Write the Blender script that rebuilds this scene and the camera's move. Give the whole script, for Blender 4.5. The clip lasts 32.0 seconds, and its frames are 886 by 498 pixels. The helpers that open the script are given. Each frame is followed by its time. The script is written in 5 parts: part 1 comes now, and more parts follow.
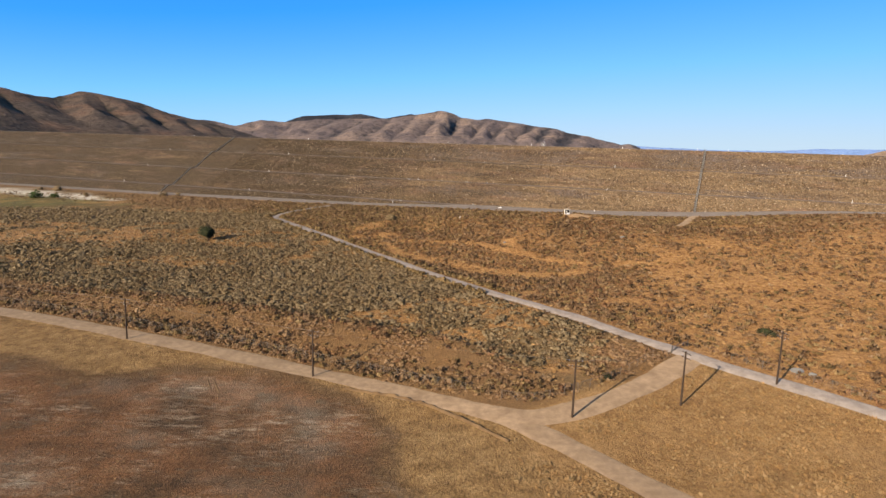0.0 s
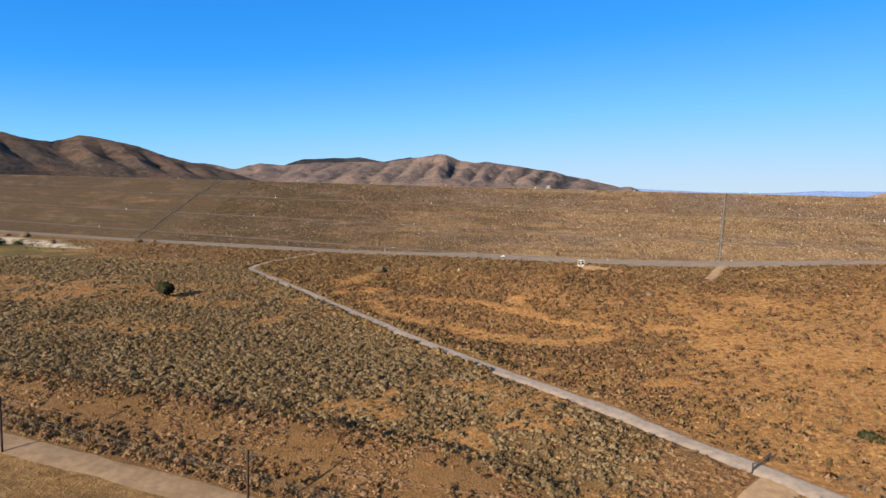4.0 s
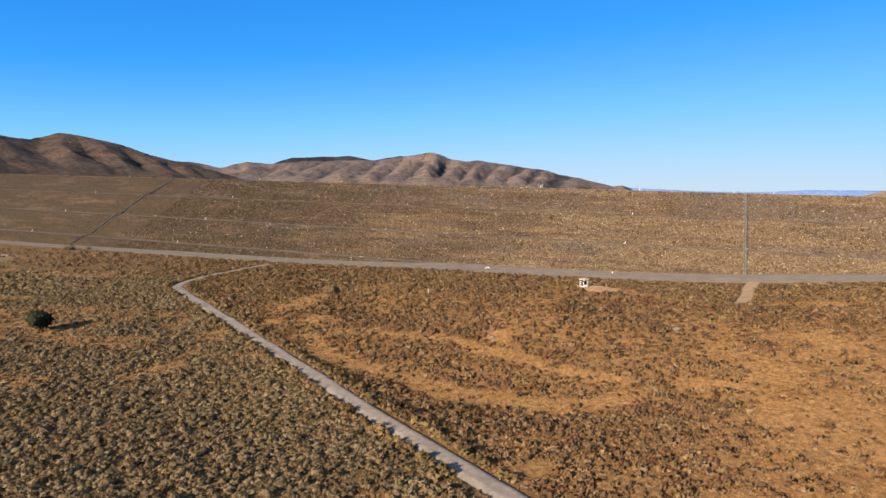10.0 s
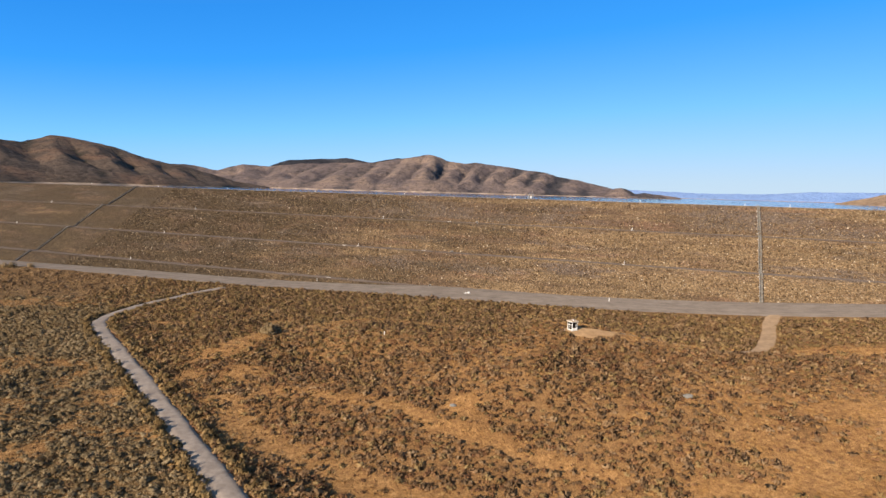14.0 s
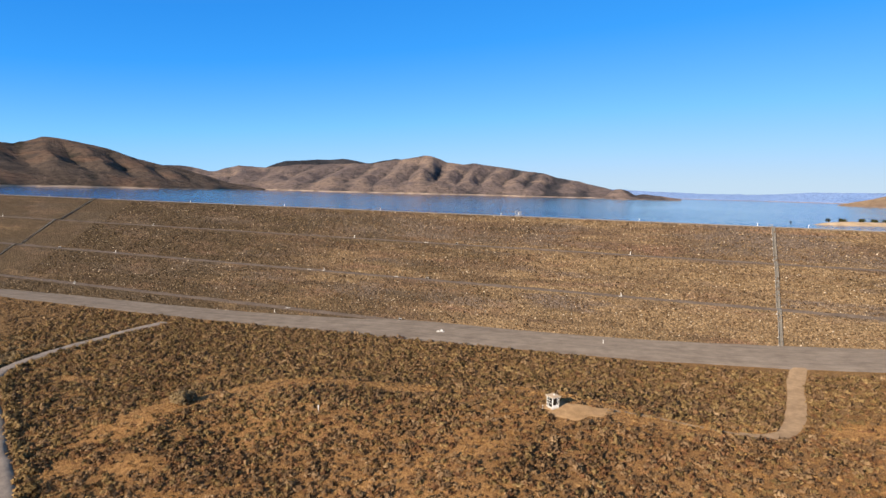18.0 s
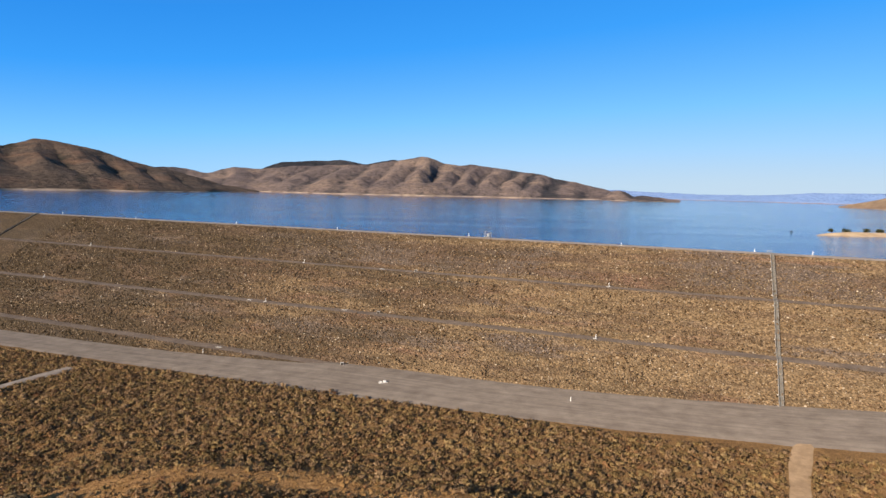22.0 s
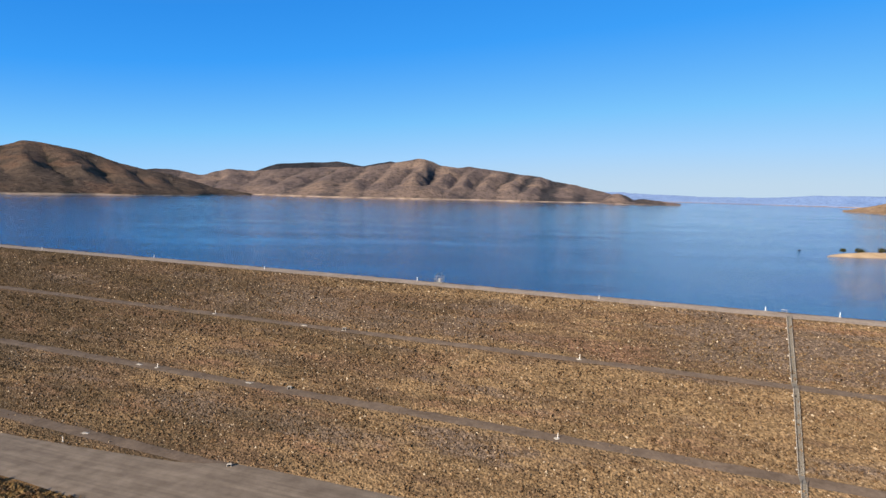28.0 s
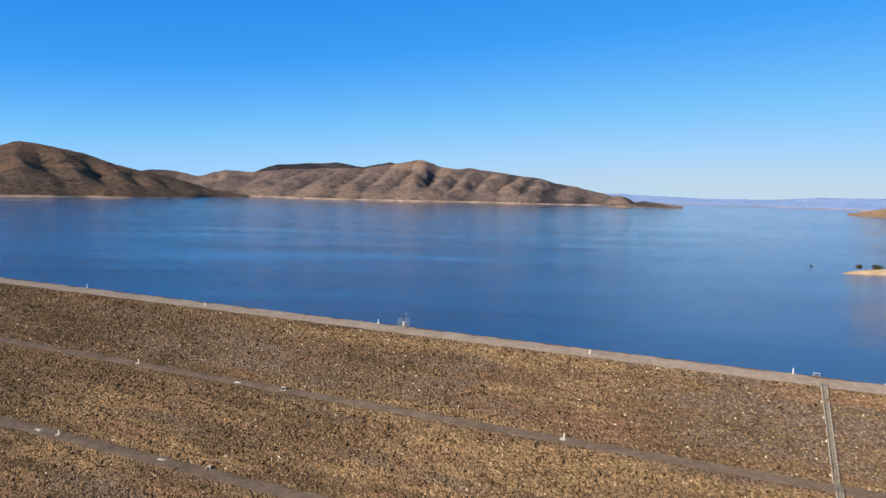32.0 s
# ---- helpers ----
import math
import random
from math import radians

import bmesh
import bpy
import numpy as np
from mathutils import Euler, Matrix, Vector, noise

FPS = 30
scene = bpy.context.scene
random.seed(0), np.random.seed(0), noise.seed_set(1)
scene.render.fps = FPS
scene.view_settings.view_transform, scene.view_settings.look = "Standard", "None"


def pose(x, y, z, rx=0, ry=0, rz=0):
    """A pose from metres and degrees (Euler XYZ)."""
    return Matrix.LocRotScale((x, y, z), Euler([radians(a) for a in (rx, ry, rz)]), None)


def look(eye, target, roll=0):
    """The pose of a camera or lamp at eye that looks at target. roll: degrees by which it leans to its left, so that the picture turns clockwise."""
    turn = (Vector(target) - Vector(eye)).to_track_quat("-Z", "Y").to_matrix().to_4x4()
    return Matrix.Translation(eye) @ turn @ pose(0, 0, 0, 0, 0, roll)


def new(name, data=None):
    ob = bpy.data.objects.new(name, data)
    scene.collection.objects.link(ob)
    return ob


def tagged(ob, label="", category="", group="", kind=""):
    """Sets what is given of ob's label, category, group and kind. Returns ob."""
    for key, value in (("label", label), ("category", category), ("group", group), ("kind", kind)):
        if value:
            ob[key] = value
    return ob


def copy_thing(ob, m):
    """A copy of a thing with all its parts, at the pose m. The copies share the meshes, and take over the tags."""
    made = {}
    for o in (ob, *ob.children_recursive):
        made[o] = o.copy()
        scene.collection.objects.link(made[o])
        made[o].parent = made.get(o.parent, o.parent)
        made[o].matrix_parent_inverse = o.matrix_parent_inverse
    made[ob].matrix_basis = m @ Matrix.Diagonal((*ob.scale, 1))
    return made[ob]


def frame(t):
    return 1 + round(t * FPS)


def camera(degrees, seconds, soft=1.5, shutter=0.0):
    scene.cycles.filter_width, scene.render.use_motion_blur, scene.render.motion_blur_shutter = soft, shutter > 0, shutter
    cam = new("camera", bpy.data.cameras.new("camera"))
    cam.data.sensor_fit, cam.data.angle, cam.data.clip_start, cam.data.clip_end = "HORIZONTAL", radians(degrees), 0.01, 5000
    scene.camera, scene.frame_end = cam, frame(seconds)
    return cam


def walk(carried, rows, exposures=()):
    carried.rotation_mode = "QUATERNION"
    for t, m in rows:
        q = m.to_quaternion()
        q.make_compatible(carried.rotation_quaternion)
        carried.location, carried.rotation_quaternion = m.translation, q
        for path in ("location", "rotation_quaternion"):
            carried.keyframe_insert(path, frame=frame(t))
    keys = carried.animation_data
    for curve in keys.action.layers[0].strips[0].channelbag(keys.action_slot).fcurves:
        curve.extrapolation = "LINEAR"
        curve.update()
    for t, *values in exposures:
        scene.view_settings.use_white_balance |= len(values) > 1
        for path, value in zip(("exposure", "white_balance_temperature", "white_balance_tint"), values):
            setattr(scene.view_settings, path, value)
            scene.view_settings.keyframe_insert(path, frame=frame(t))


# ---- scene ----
cam = camera(71.8, 32.0)
# seconds, eye in metres, yaw, pitch and roll in degrees
ROWS = [
    (0, 2.18, -0.87, 48.27, 0.26, -9.54, 1.74),
    (0.5, 2.33, 3.34, 48.37, 0.26, -8.92, 1.73),
    (1, 2.45, 7.52, 48.44, 0.26, -7.79, 1.71),
    (1.5, 2.57, 11.71, 48.44, 0.27, -6.81, 1.70),
    (2, 2.66, 15.91, 48.44, 0.27, -5.92, 1.68),
    (2.5, 2.74, 20.08, 48.42, 0.28, -5.62, 1.66),
    (3, 2.85, 24.30, 48.42, 0.30, -5.62, 1.65),
    (3.5, 2.93, 28.52, 48.41, 0.30, -5.61, 1.64),
    (5.5, 3.45, 45.37, 48.30, 0.31, -5.61, 1.60),
    (6, 3.66, 49.59, 48.25, 0.31, -5.59, 1.59),
    (6.5, 3.97, 53.76, 48.24, 0.32, -5.62, 1.59),
    (7, 4.52, 57.90, 48.23, 0.34, -5.63, 1.60),
    (7.5, 5.25, 61.99, 48.23, 0.37, -5.66, 1.60),
    (8, 6.11, 66.05, 48.24, 0.39, -5.65, 1.60),
    (8.5, 7.11, 70.16, 48.32, 0.41, -5.66, 1.61),
    (9, 8.15, 74.30, 48.36, 0.42, -5.66, 1.61),
    (9.5, 9.31, 78.45, 48.39, -0.15, -5.68, 1.61),
    (10, 10.60, 82.66, 48.68, -0.45, -5.68, 1.61),
    (10.5, 11.95, 86.89, 49.25, -0.46, -5.70, 1.61),
    (11, 13.38, 91.07, 49.90, -0.45, -5.70, 1.61),
    (11.5, 14.80, 95.29, 50.50, -0.47, -5.67, 1.62),
    (12, 16.11, 99.46, 51.07, -0.47, -5.67, 1.62),
    (12.5, 17.36, 103.61, 51.64, -0.48, -5.61, 1.62),
    (13, 18.54, 107.74, 52.30, -0.48, -5.58, 1.62),
    (13.5, 19.60, 111.49, 52.96, -0.46, -5.54, 1.61),
    (14, 20.78, 115.51, 53.73, -0.45, -5.53, 1.60),
    (14.5, 21.99, 119.43, 54.59, -0.43, -5.51, 1.59),
    (16.5, 26.69, 135.02, 58.74, -0.42, -5.59, 1.55),
    (17, 28.09, 139.09, 59.63, -0.42, -5.57, 1.54),
    (17.5, 29.51, 143.11, 60.64, -0.44, -5.57, 1.53),
    (18, 30.97, 147.14, 61.56, -0.44, -5.56, 1.52),
    (18.5, 32.50, 151.22, 62.54, -0.45, -5.57, 1.51),
    (19, 34.22, 155.16, 63.56, -0.45, -5.58, 1.50),
    (19.5, 36.23, 159.03, 64.54, -0.44, -5.58, 1.49),
    (20, 38.33, 162.83, 65.55, -0.43, -5.58, 1.48),
    (20.5, 40.53, 166.51, 66.57, -0.43, -5.59, 1.47),
    (21, 42.81, 170.19, 67.57, -0.42, -5.58, 1.45),
    (21.5, 45.16, 173.79, 68.56, -0.41, -5.58, 1.44),
    (22, 47.20, 177.48, 69.63, -0.43, -5.57, 1.43),
    (22.5, 48.88, 181.31, 70.61, -0.44, -5.55, 1.42),
    (23, 50.47, 185.23, 71.60, -0.43, -5.54, 1.41),
    (23.5, 51.99, 189.14, 72.60, -0.43, -5.55, 1.42),
    (24, 53.59, 193.01, 73.59, -0.42, -5.54, 1.43),
    (24.5, 55.32, 196.81, 74.58, -0.40, -5.54, 1.44),
    (25, 57.14, 200.54, 75.60, -0.40, -5.54, 1.45),
    (25.5, 59.03, 204.26, 76.68, -0.39, -5.55, 1.45),
    (27.5, 65.90, 219.44, 80.68, -0.36, -5.50, 1.50),
    (28, 67.17, 223.51, 81.88, -0.34, -5.55, 1.51),
    (28.5, 68.35, 227.52, 83.01, -0.31, -5.54, 1.52),
    (29, 69.59, 231.59, 84.09, -0.28, -5.53, 1.54),
    (29.5, 70.85, 235.63, 85.13, -0.27, -5.52, 1.55),
    (30, 72.14, 239.70, 86.11, -0.25, -5.50, 1.56),
    (30.5, 73.60, 243.73, 87.14, -0.23, -5.52, 1.58),
    (31, 74.99, 247.77, 88.16, -0.21, -5.53, 1.59),
    (31.5, 76.38, 251.80, 89.13, -0.21, -5.54, 1.60),
    (32, 77.72, 255.83, 90.12, -0.18, -5.55, 1.62),
]
walk(cam, [(t, pose(x, y, z, 90 + pitch, 0, yaw) @ pose(0, 0, 0, 0, 0, roll)) for t, x, y, z, yaw, pitch, roll in ROWS],
     exposures=[(0, 1.21), (12, 1.20), (20, 1.15), (26, 1.08), (32, 1.06)])
# ---- world, sun and exposure ----
SUN_AZ, SUN_EL = math.atan2(-0.645, -0.765), radians(21.0)
world = bpy.data.worlds.new("world")
scene.world = world
world.use_nodes = True
wn = world.node_tree.nodes
sky = wn.new("ShaderNodeTexSky")
sky.sky_type = "NISHITA"
sky.sun_disc = False
sky.sun_elevation = SUN_EL
sky.sun_rotation = SUN_AZ
sky.altitude = 500.0
sky.air_density, sky.dust_density, sky.ozone_density = 0.8, 0.05, 3.0
cool = wn.new("ShaderNodeMix")
cool.data_type, cool.blend_type = "RGBA", "MULTIPLY"
cool.inputs[0].default_value, cool.inputs[7].default_value = 1.0, (0.93, 0.93, 1.12, 1)
vivid = wn.new("ShaderNodeHueSaturation")
vivid.inputs["Saturation"].default_value = 1.22
world.node_tree.links.new(sky.outputs["Color"], cool.inputs[6])
world.node_tree.links.new(cool.outputs[2], vivid.inputs["Color"])
# the clear sky's brightness, squeezed to 0..1, picks its tint from deep blue overhead to pale at the horizon
green = wn.new("ShaderNodeSeparateColor")
lift = wn.new("ShaderNodeMath")
part_of = wn.new("ShaderNodeMath")
lift.operation, part_of.operation = "ADD", "DIVIDE"
lift.inputs[1].default_value = 8.0
tint = wn.new("ShaderNodeValToRGB")
SKY_TINTS = [(0.09, (0.15, 0.28, 0.48)), (0.135, (0.07, 0.28, 0.70)), (0.163, (0.032, 0.295, 0.89)), (0.215, (0.050, 0.37, 1.0)), (0.34, (0.21, 0.59, 1.04)), (0.445, (0.39, 0.69, 1.04)), (0.54, (0.56, 0.735, 0.90)), (0.60, (0.63, 0.74, 0.85)), (0.9, (1.35, 1.2, 0.98))]
while len(tint.color_ramp.elements) < len(SKY_TINTS):
    tint.color_ramp.elements.new(0.5)
for stop, (place_at, shade) in zip(tint.color_ramp.elements, SKY_TINTS):
    stop.position, stop.color = place_at, (*shade, 1)
bright = wn.new("ShaderNodeVectorMath")
bright.operation = "SCALE"
bright.inputs["Scale"].default_value = 3.0
world.node_tree.links.new(vivid.outputs["Color"], green.inputs[0])
world.node_tree.links.new(green.outputs[1], lift.inputs[0])
world.node_tree.links.new(green.outputs[1], part_of.inputs[0])
world.node_tree.links.new(lift.outputs[0], part_of.inputs[1])
world.node_tree.links.new(part_of.outputs[0], tint.inputs[0])
world.node_tree.links.new(tint.outputs[0], bright.inputs[0])
world.node_tree.links.new(bright.outputs[0], wn["Background"].inputs["Color"])
wn["Background"].inputs["Strength"].default_value = 0.15
sun = new("sun", bpy.data.lights.new("sun", "SUN"))
sun.data.energy, sun.data.angle, sun.data.color = 4.7, radians(0.53), (1.0, 0.84, 0.66)
sun.matrix_world = look((math.sin(SUN_AZ) * 100, math.cos(SUN_AZ) * 100, math.tan(SUN_EL) * 100), (0, 0, 0))

# ---- helpers for meshes and materials ----
WATER = 39.5
DAM_N = Vector((0.378, 0.926))
DAM_U = Vector((0.926, -0.378))


def dam_xy(u, n):
    """Plan place of a point u along the dam and n across it."""
    return (DAM_U.x * u + DAM_N.x * n, DAM_U.y * u + DAM_N.y * n)


def raw_mesh(name, verts, faces, mat=None, smooth=False):
    """A mesh from numpy vertices and faces that all have the same number of corners."""
    verts = np.asarray(verts, np.float32)
    faces = np.asarray(faces, np.int32)
    me = bpy.data.meshes.new(name)
    me.vertices.add(len(verts))
    me.vertices.foreach_set("co", verts.ravel())
    k = faces.shape[1]
    me.loops.add(faces.size)
    me.loops.foreach_set("vertex_index", faces.ravel())
    me.polygons.add(len(faces))
    me.polygons.foreach_set("loop_start", np.arange(0, faces.size, k, dtype=np.int32))
    me.update(calc_edges=True)
    me.polygons.foreach_set("use_smooth", np.full(len(faces), smooth))
    if mat:
        me.materials.append(mat)
    return me


def grid_faces(rows, cols):
    a = np.arange(rows - 1)[:, None] * cols + np.arange(cols - 1)[None, :]
    return np.stack([a, a + 1, a + cols + 1, a + cols], -1).reshape(-1, 4)


def part(name, bm, mat, parent, label="", smooth=False):
    """Links a bmesh as one mesh object under a thing or a part."""
    me = bpy.data.meshes.new(name)
    if smooth:
        for f in bm.faces:
            f.smooth = True
    bm.to_mesh(me)
    bm.free()
    me.materials.append(mat)
    ob = new(name, me)
    ob.parent = parent
    if label:
        tagged(ob, label=label)
    return ob


def thing(name, label, category, group="", at=(0, 0, 0), turn=0.0):
    ob = new(name)
    ob.empty_display_size = 0.3
    ob.matrix_world = pose(*at, 0, 0, turn)
    return tagged(ob, label=label, category=category, group=group)


def box(bm, size, at=(0, 0, 0), bevel=0.0, turn=None):
    g = bmesh.ops.create_cube(bm, size=1.0)
    m = Matrix.Translation(at) @ (turn if turn else Matrix()) @ Matrix.Diagonal((*size, 1))
    bmesh.ops.transform(bm, matrix=m, verts=g["verts"])
    if bevel:
        es = list({e for v in g["verts"] for e in v.link_edges})
        bmesh.ops.bevel(bm, geom=es, offset=bevel, segments=1, affect="EDGES")
    return bm


def rod(bm, a, b, r0, r1=None, seg=8):
    """A tapered round bar from a to b."""
    a, b = Vector(a), Vector(b)
    g = bmesh.ops.create_cone(bm, cap_ends=True, segments=seg, radius1=r0, radius2=r0 if r1 is None else r1, depth=(b - a).length)
    q = (b - a).to_track_quat("Z", "Y").to_matrix().to_4x4()
    bmesh.ops.transform(bm, matrix=Matrix.Translation((a + b) / 2) @ q, verts=g["verts"])
    return bm


class Nodes:
    """Short hand for a node material."""

    def __init__(self, name, rough=0.9, metal=0.0, spec=0.2):
        self.mat = bpy.data.materials.new(name)
        self.mat.use_nodes = True
        self.t = self.mat.node_tree
        self.b = self.t.nodes["Principled BSDF"]
        self.b.inputs["Roughness"].default_value = rough
        self.b.inputs["Diffuse Roughness"].default_value = 0.35 if rough > 0.8 else 0.0
        self.b.inputs["Metallic"].default_value = metal
        self.b.inputs["Specular IOR Level"].default_value = spec

    def add(self, kind, **inputs):
        n = self.t.nodes.new("ShaderNode" + kind)
        for k, v in inputs.items():
            self.put(n.inputs[k.replace("_", " ")], v)
        return n

    def put(self, socket, v):
        if hasattr(v, "is_output"):
            self.t.links.new(v, socket)
        else:
            socket.default_value = v

    def coords(self):
        return self.add("NewGeometry").outputs["Position"]

    def noise(self, scale, detail=4.0, vec=None, rough=0.6, stretch=None):
        p = vec or self.coords()
        if stretch:
            m = self.add("Mapping", Vector=p, Scale=stretch)
            p = m.outputs["Vector"]
        n = self.add("TexNoise", Vector=p, Scale=scale, Detail=detail, Roughness=rough)
        return n.outputs["Fac"]

    def ramp(self, fac, stops):
        n = self.add("ValToRGB", Fac=fac)
        e = n.color_ramp.elements
        while len(e) < len(stops):
            e.new(0.5)
        for s, (p, c) in zip(e, stops):
            s.position, s.color = p, (*c, 1)
        return n.outputs["Color"]

    def step(self, fac, a, b):
        n = self.add("MapRange", Value=fac)
        n.inputs["From Min"].default_value, n.inputs["From Max"].default_value = a, b
        return n.outputs["Result"]

    def mix(self, fac, a, b, kind="MIX"):
        n = self.t.nodes.new("ShaderNodeMix")
        n.data_type, n.blend_type = "RGBA", kind
        for k, v in ((0, fac), (6, a), (7, b)):
            self.put(n.inputs[k], (*v, 1) if isinstance(v, tuple) and len(v) == 3 else v)
        return n.outputs[2]

    def attr(self, name):
        n = self.t.nodes.new("ShaderNodeAttribute")
        n.attribute_name = name
        return n

    def done(self, color, bump=None, strength=0.3, dist=0.1):
        self.put(self.b.inputs["Base Color"], (*color, 1) if isinstance(color, tuple) else color)
        if bump is not None:
            n = self.add("Bump", Height=bump, Distance=dist)
            self.put(n.inputs["Strength"], strength)
            self.put(self.b.inputs["Normal"], n.outputs["Normal"])
        return self.mat


# ---- lie of the land ----
SWELLS = [
    (52, 262, 26, 17, 8.07),
    (5, 266, 30, 15, 5.81),
    (-25, 272, 25, 18, 2.17),
    (85, 235, 30, 28, 4.90),
    (130, 245, 45, 28, 0.14),
    (100, 180, 40, 40, 2.70),
    (30, 235, 40, 20, 4.10),
    (-60, 320, 60, 50, 0.99),
    (200, 250, 90, 90, 12.42),
    (-120, 210, 45, 45, -1.26),
    (-30, 130, 60, 30, 0.52),
    (60, 320, 80, 40, 2.63),
    (-250, 400, 120, 80, -1.10),
    (20, 365, 50, 35, 1.44),
    (140, 320, 50, 40, 0.12),
    (-10, 105, 50, 35, -3.69),
    (0, 200, 60, 25, -3.44),
    (66, 213, 16, 16, 1.67),
    (95, 212, 22, 20, -1.17),
    (-8, 262, 12, 10, -4.74),
    (-14, 221, 14, 12, -2.28),
    (40, 205, 16, 14, -0.67),
    (2, 285, 20, 12, 2.33),
    (22, 295, 22, 14, 0.71),
    (-58, 262, 14, 14, -2.80),
    (72, 280, 18, 12, 1.57),
    (39, 240, 14, 12, 3.30),
    (20, 107, 16, 14, 1.23),
    (-78, 176, 24, 20, -1.19),
    (-18, 250, 14, 12, 0.36),
    (30, 140, 18, 14, 1.72),
    (-80, 240, 20, 20, 1.15),
    (10, 190, 20, 14, -0.10),
    (16, 274, 38, 8, 0.9),
    (10, 288, 34, 8, 1.9),
    (44, 275, 15, 7, 1.9),
]


def smooth(e0, e1, v):
    t = np.clip((v - e0) / (e1 - e0), 0, 1)
    return t * t * (3 - 2 * t)


def lattice(x, y, size, seed):
    """Value noise in -1..1 on arrays."""
    x, y = np.asarray(x, float) / size, np.asarray(y, float) / size
    ix, iy = np.floor(x).astype(np.int64), np.floor(y).astype(np.int64)
    fx, fy = x - ix, y - iy
    fx, fy = fx * fx * (3 - 2 * fx), fy * fy * (3 - 2 * fy)

    def h(a, b):
        v = (a * 374761393 + b * 668265263 + seed * 974711) & 0x7FFFFFFF
        v = ((v ^ (v >> 13)) * 1274126177) & 0x7FFFFFFF
        return ((v ^ (v >> 16)) & 0xFFFF) / 32767.5 - 1

    return (h(ix, iy) * (1 - fx) + h(ix + 1, iy) * fx) * (1 - fy) + (h(ix, iy + 1) * (1 - fx) + h(ix + 1, iy + 1) * fx) * fy


def fractal(x, y, size, seed, octaves=3):
    return sum(lattice(x, y, size / 2 ** k, seed + k) / 2 ** k for k in range(octaves)) / 1.5


BERM = [(-150, 177), (-104, 160), (-80, 154), (-52, 145), (-26, 136), (-6, 130), (6, 125.5), (18, 119), (40, 108)]


# the gravel road's bed, from its gate to the bend below the dam: y, x and height
BED_Y = [108, 118.5, 142, 169, 196, 226, 256, 283, 297, 312]
BED_X = [60.5, 52.3, 34.7, 15.4, -3.9, -26.3, -49.5, -70.7, -80.8, -86.5]
BED_Z = [7.9, 8.1, 8.2, 7.6, 7.3, 8.0, 9.1, 10.2, 10.6, 10.4]


def land(x, y):
    """Height of the ground in front of the dam; behind it, the lake bed."""
    x, y = np.asarray(x, float), np.asarray(y, float)
    n = DAM_N.x * x + DAM_N.y * y
    z = 4.97 + 0.0149 * np.clip(x, -400, 400) + 0.0176 * np.clip(y, -100, 420)
    for cx, cy, sx, sy, h in SWELLS:
        z = z + h * np.exp(-((x - cx) / sx) ** 2 - ((y - cy) / sy) ** 2)
    aside = np.abs(x - np.interp(y, BED_Y, BED_X)) * 0.79
    z = z + (np.interp(y, BED_Y, BED_Z) - z) * np.exp(-(aside / 15.0) ** 2) * smooth(106, 124, y) * (1 - smooth(290, 312, y))
    z = z + 0.35 * fractal(x, y, 24.0, 3) * smooth(0, 25, 318 - n + 0 * x)
    d = berm_side(x, y) + 0.8 * lattice(x, y, 11, 17)
    bank = smooth(-15, -1.5, d) * (1 - smooth(-0.2, 3.4, d))
    z = z + 2.3 * bank * smooth(-105, -82, x) * (1 - smooth(0, 22, x))
    return z + (5.0 - z) * smooth(352, 400, n)


def berm_side(x, y):
    """Signed distance from the crest of the bank beside the field road, positive on the dam's side."""
    cx = [q[0] for q in BERM]
    return (y - np.interp(x, cx, [q[1] for q in BERM])) * 0.94


def ground_z(x, y):
    return float(land(x, y))


def to_line(x, y, line):
    """Distance from points to a polyline, on arrays."""
    best = np.full(np.shape(x), 1e9)
    for (ax, ay), (bx, by) in zip(line, line[1:]):
        dx, dy = bx - ax, by - ay
        t = np.clip(((x - ax) * dx + (y - ay) * dy) / (dx * dx + dy * dy), 0, 1)
        best = np.minimum(best, np.hypot(x - ax - t * dx, y - ay - t * dy))
    return best


def rounded(line, times=3):
    """Corner cutting, to make a smooth bend of a polyline."""
    p = [Vector(a) for a in line]
    for _ in range(times):
        q = [p[0]]
        for a, b in zip(p, p[1:]):
            q += [a.lerp(b, 0.25), a.lerp(b, 0.75)]
        p = q + [p[-1]]
    return [tuple(a) for a in p]


FIELD_ROAD = rounded([(-420, 250), (-180, 168), (-104, 141), (-66, 126), (-42, 119), (-18, 112), (4, 101), (16, 91), (27, 75), (45, 50), (80, 5), (140, -80)])
BRANCH = rounded([(10, 96), (17, 92), (29, 97), (38, 104), (47, 112.5), (53.3, 118.3)])
GRAVEL_ROAD = rounded([(180, -60), (110, 40), (74, 92), (64, 105), (52.3, 118.5), (34.7, 142), (15.4, 169), (-3.9, 196), (-26.3, 226), (-49.5, 256), (-70.7, 283), (-81, 297), (-86, 309), (-83, 326), (-76, 346), (-67, 366)])
TOE_ROAD = [dam_xy(u, 331.5 + 0.5 * math.sin(u / 60) + 5.5 * float(smooth(-60, 20, u))) for u in range(-900, 701, 12)]
KIOSK_PATH = rounded([(129, 307), (118, 291), (110, 276), (101, 262), (94, 256), (88, 257)])
HUT_TRAIL = rounded([(89, 257), (86, 258), (78, 260.5), (66, 260.5), (58, 259.5)])


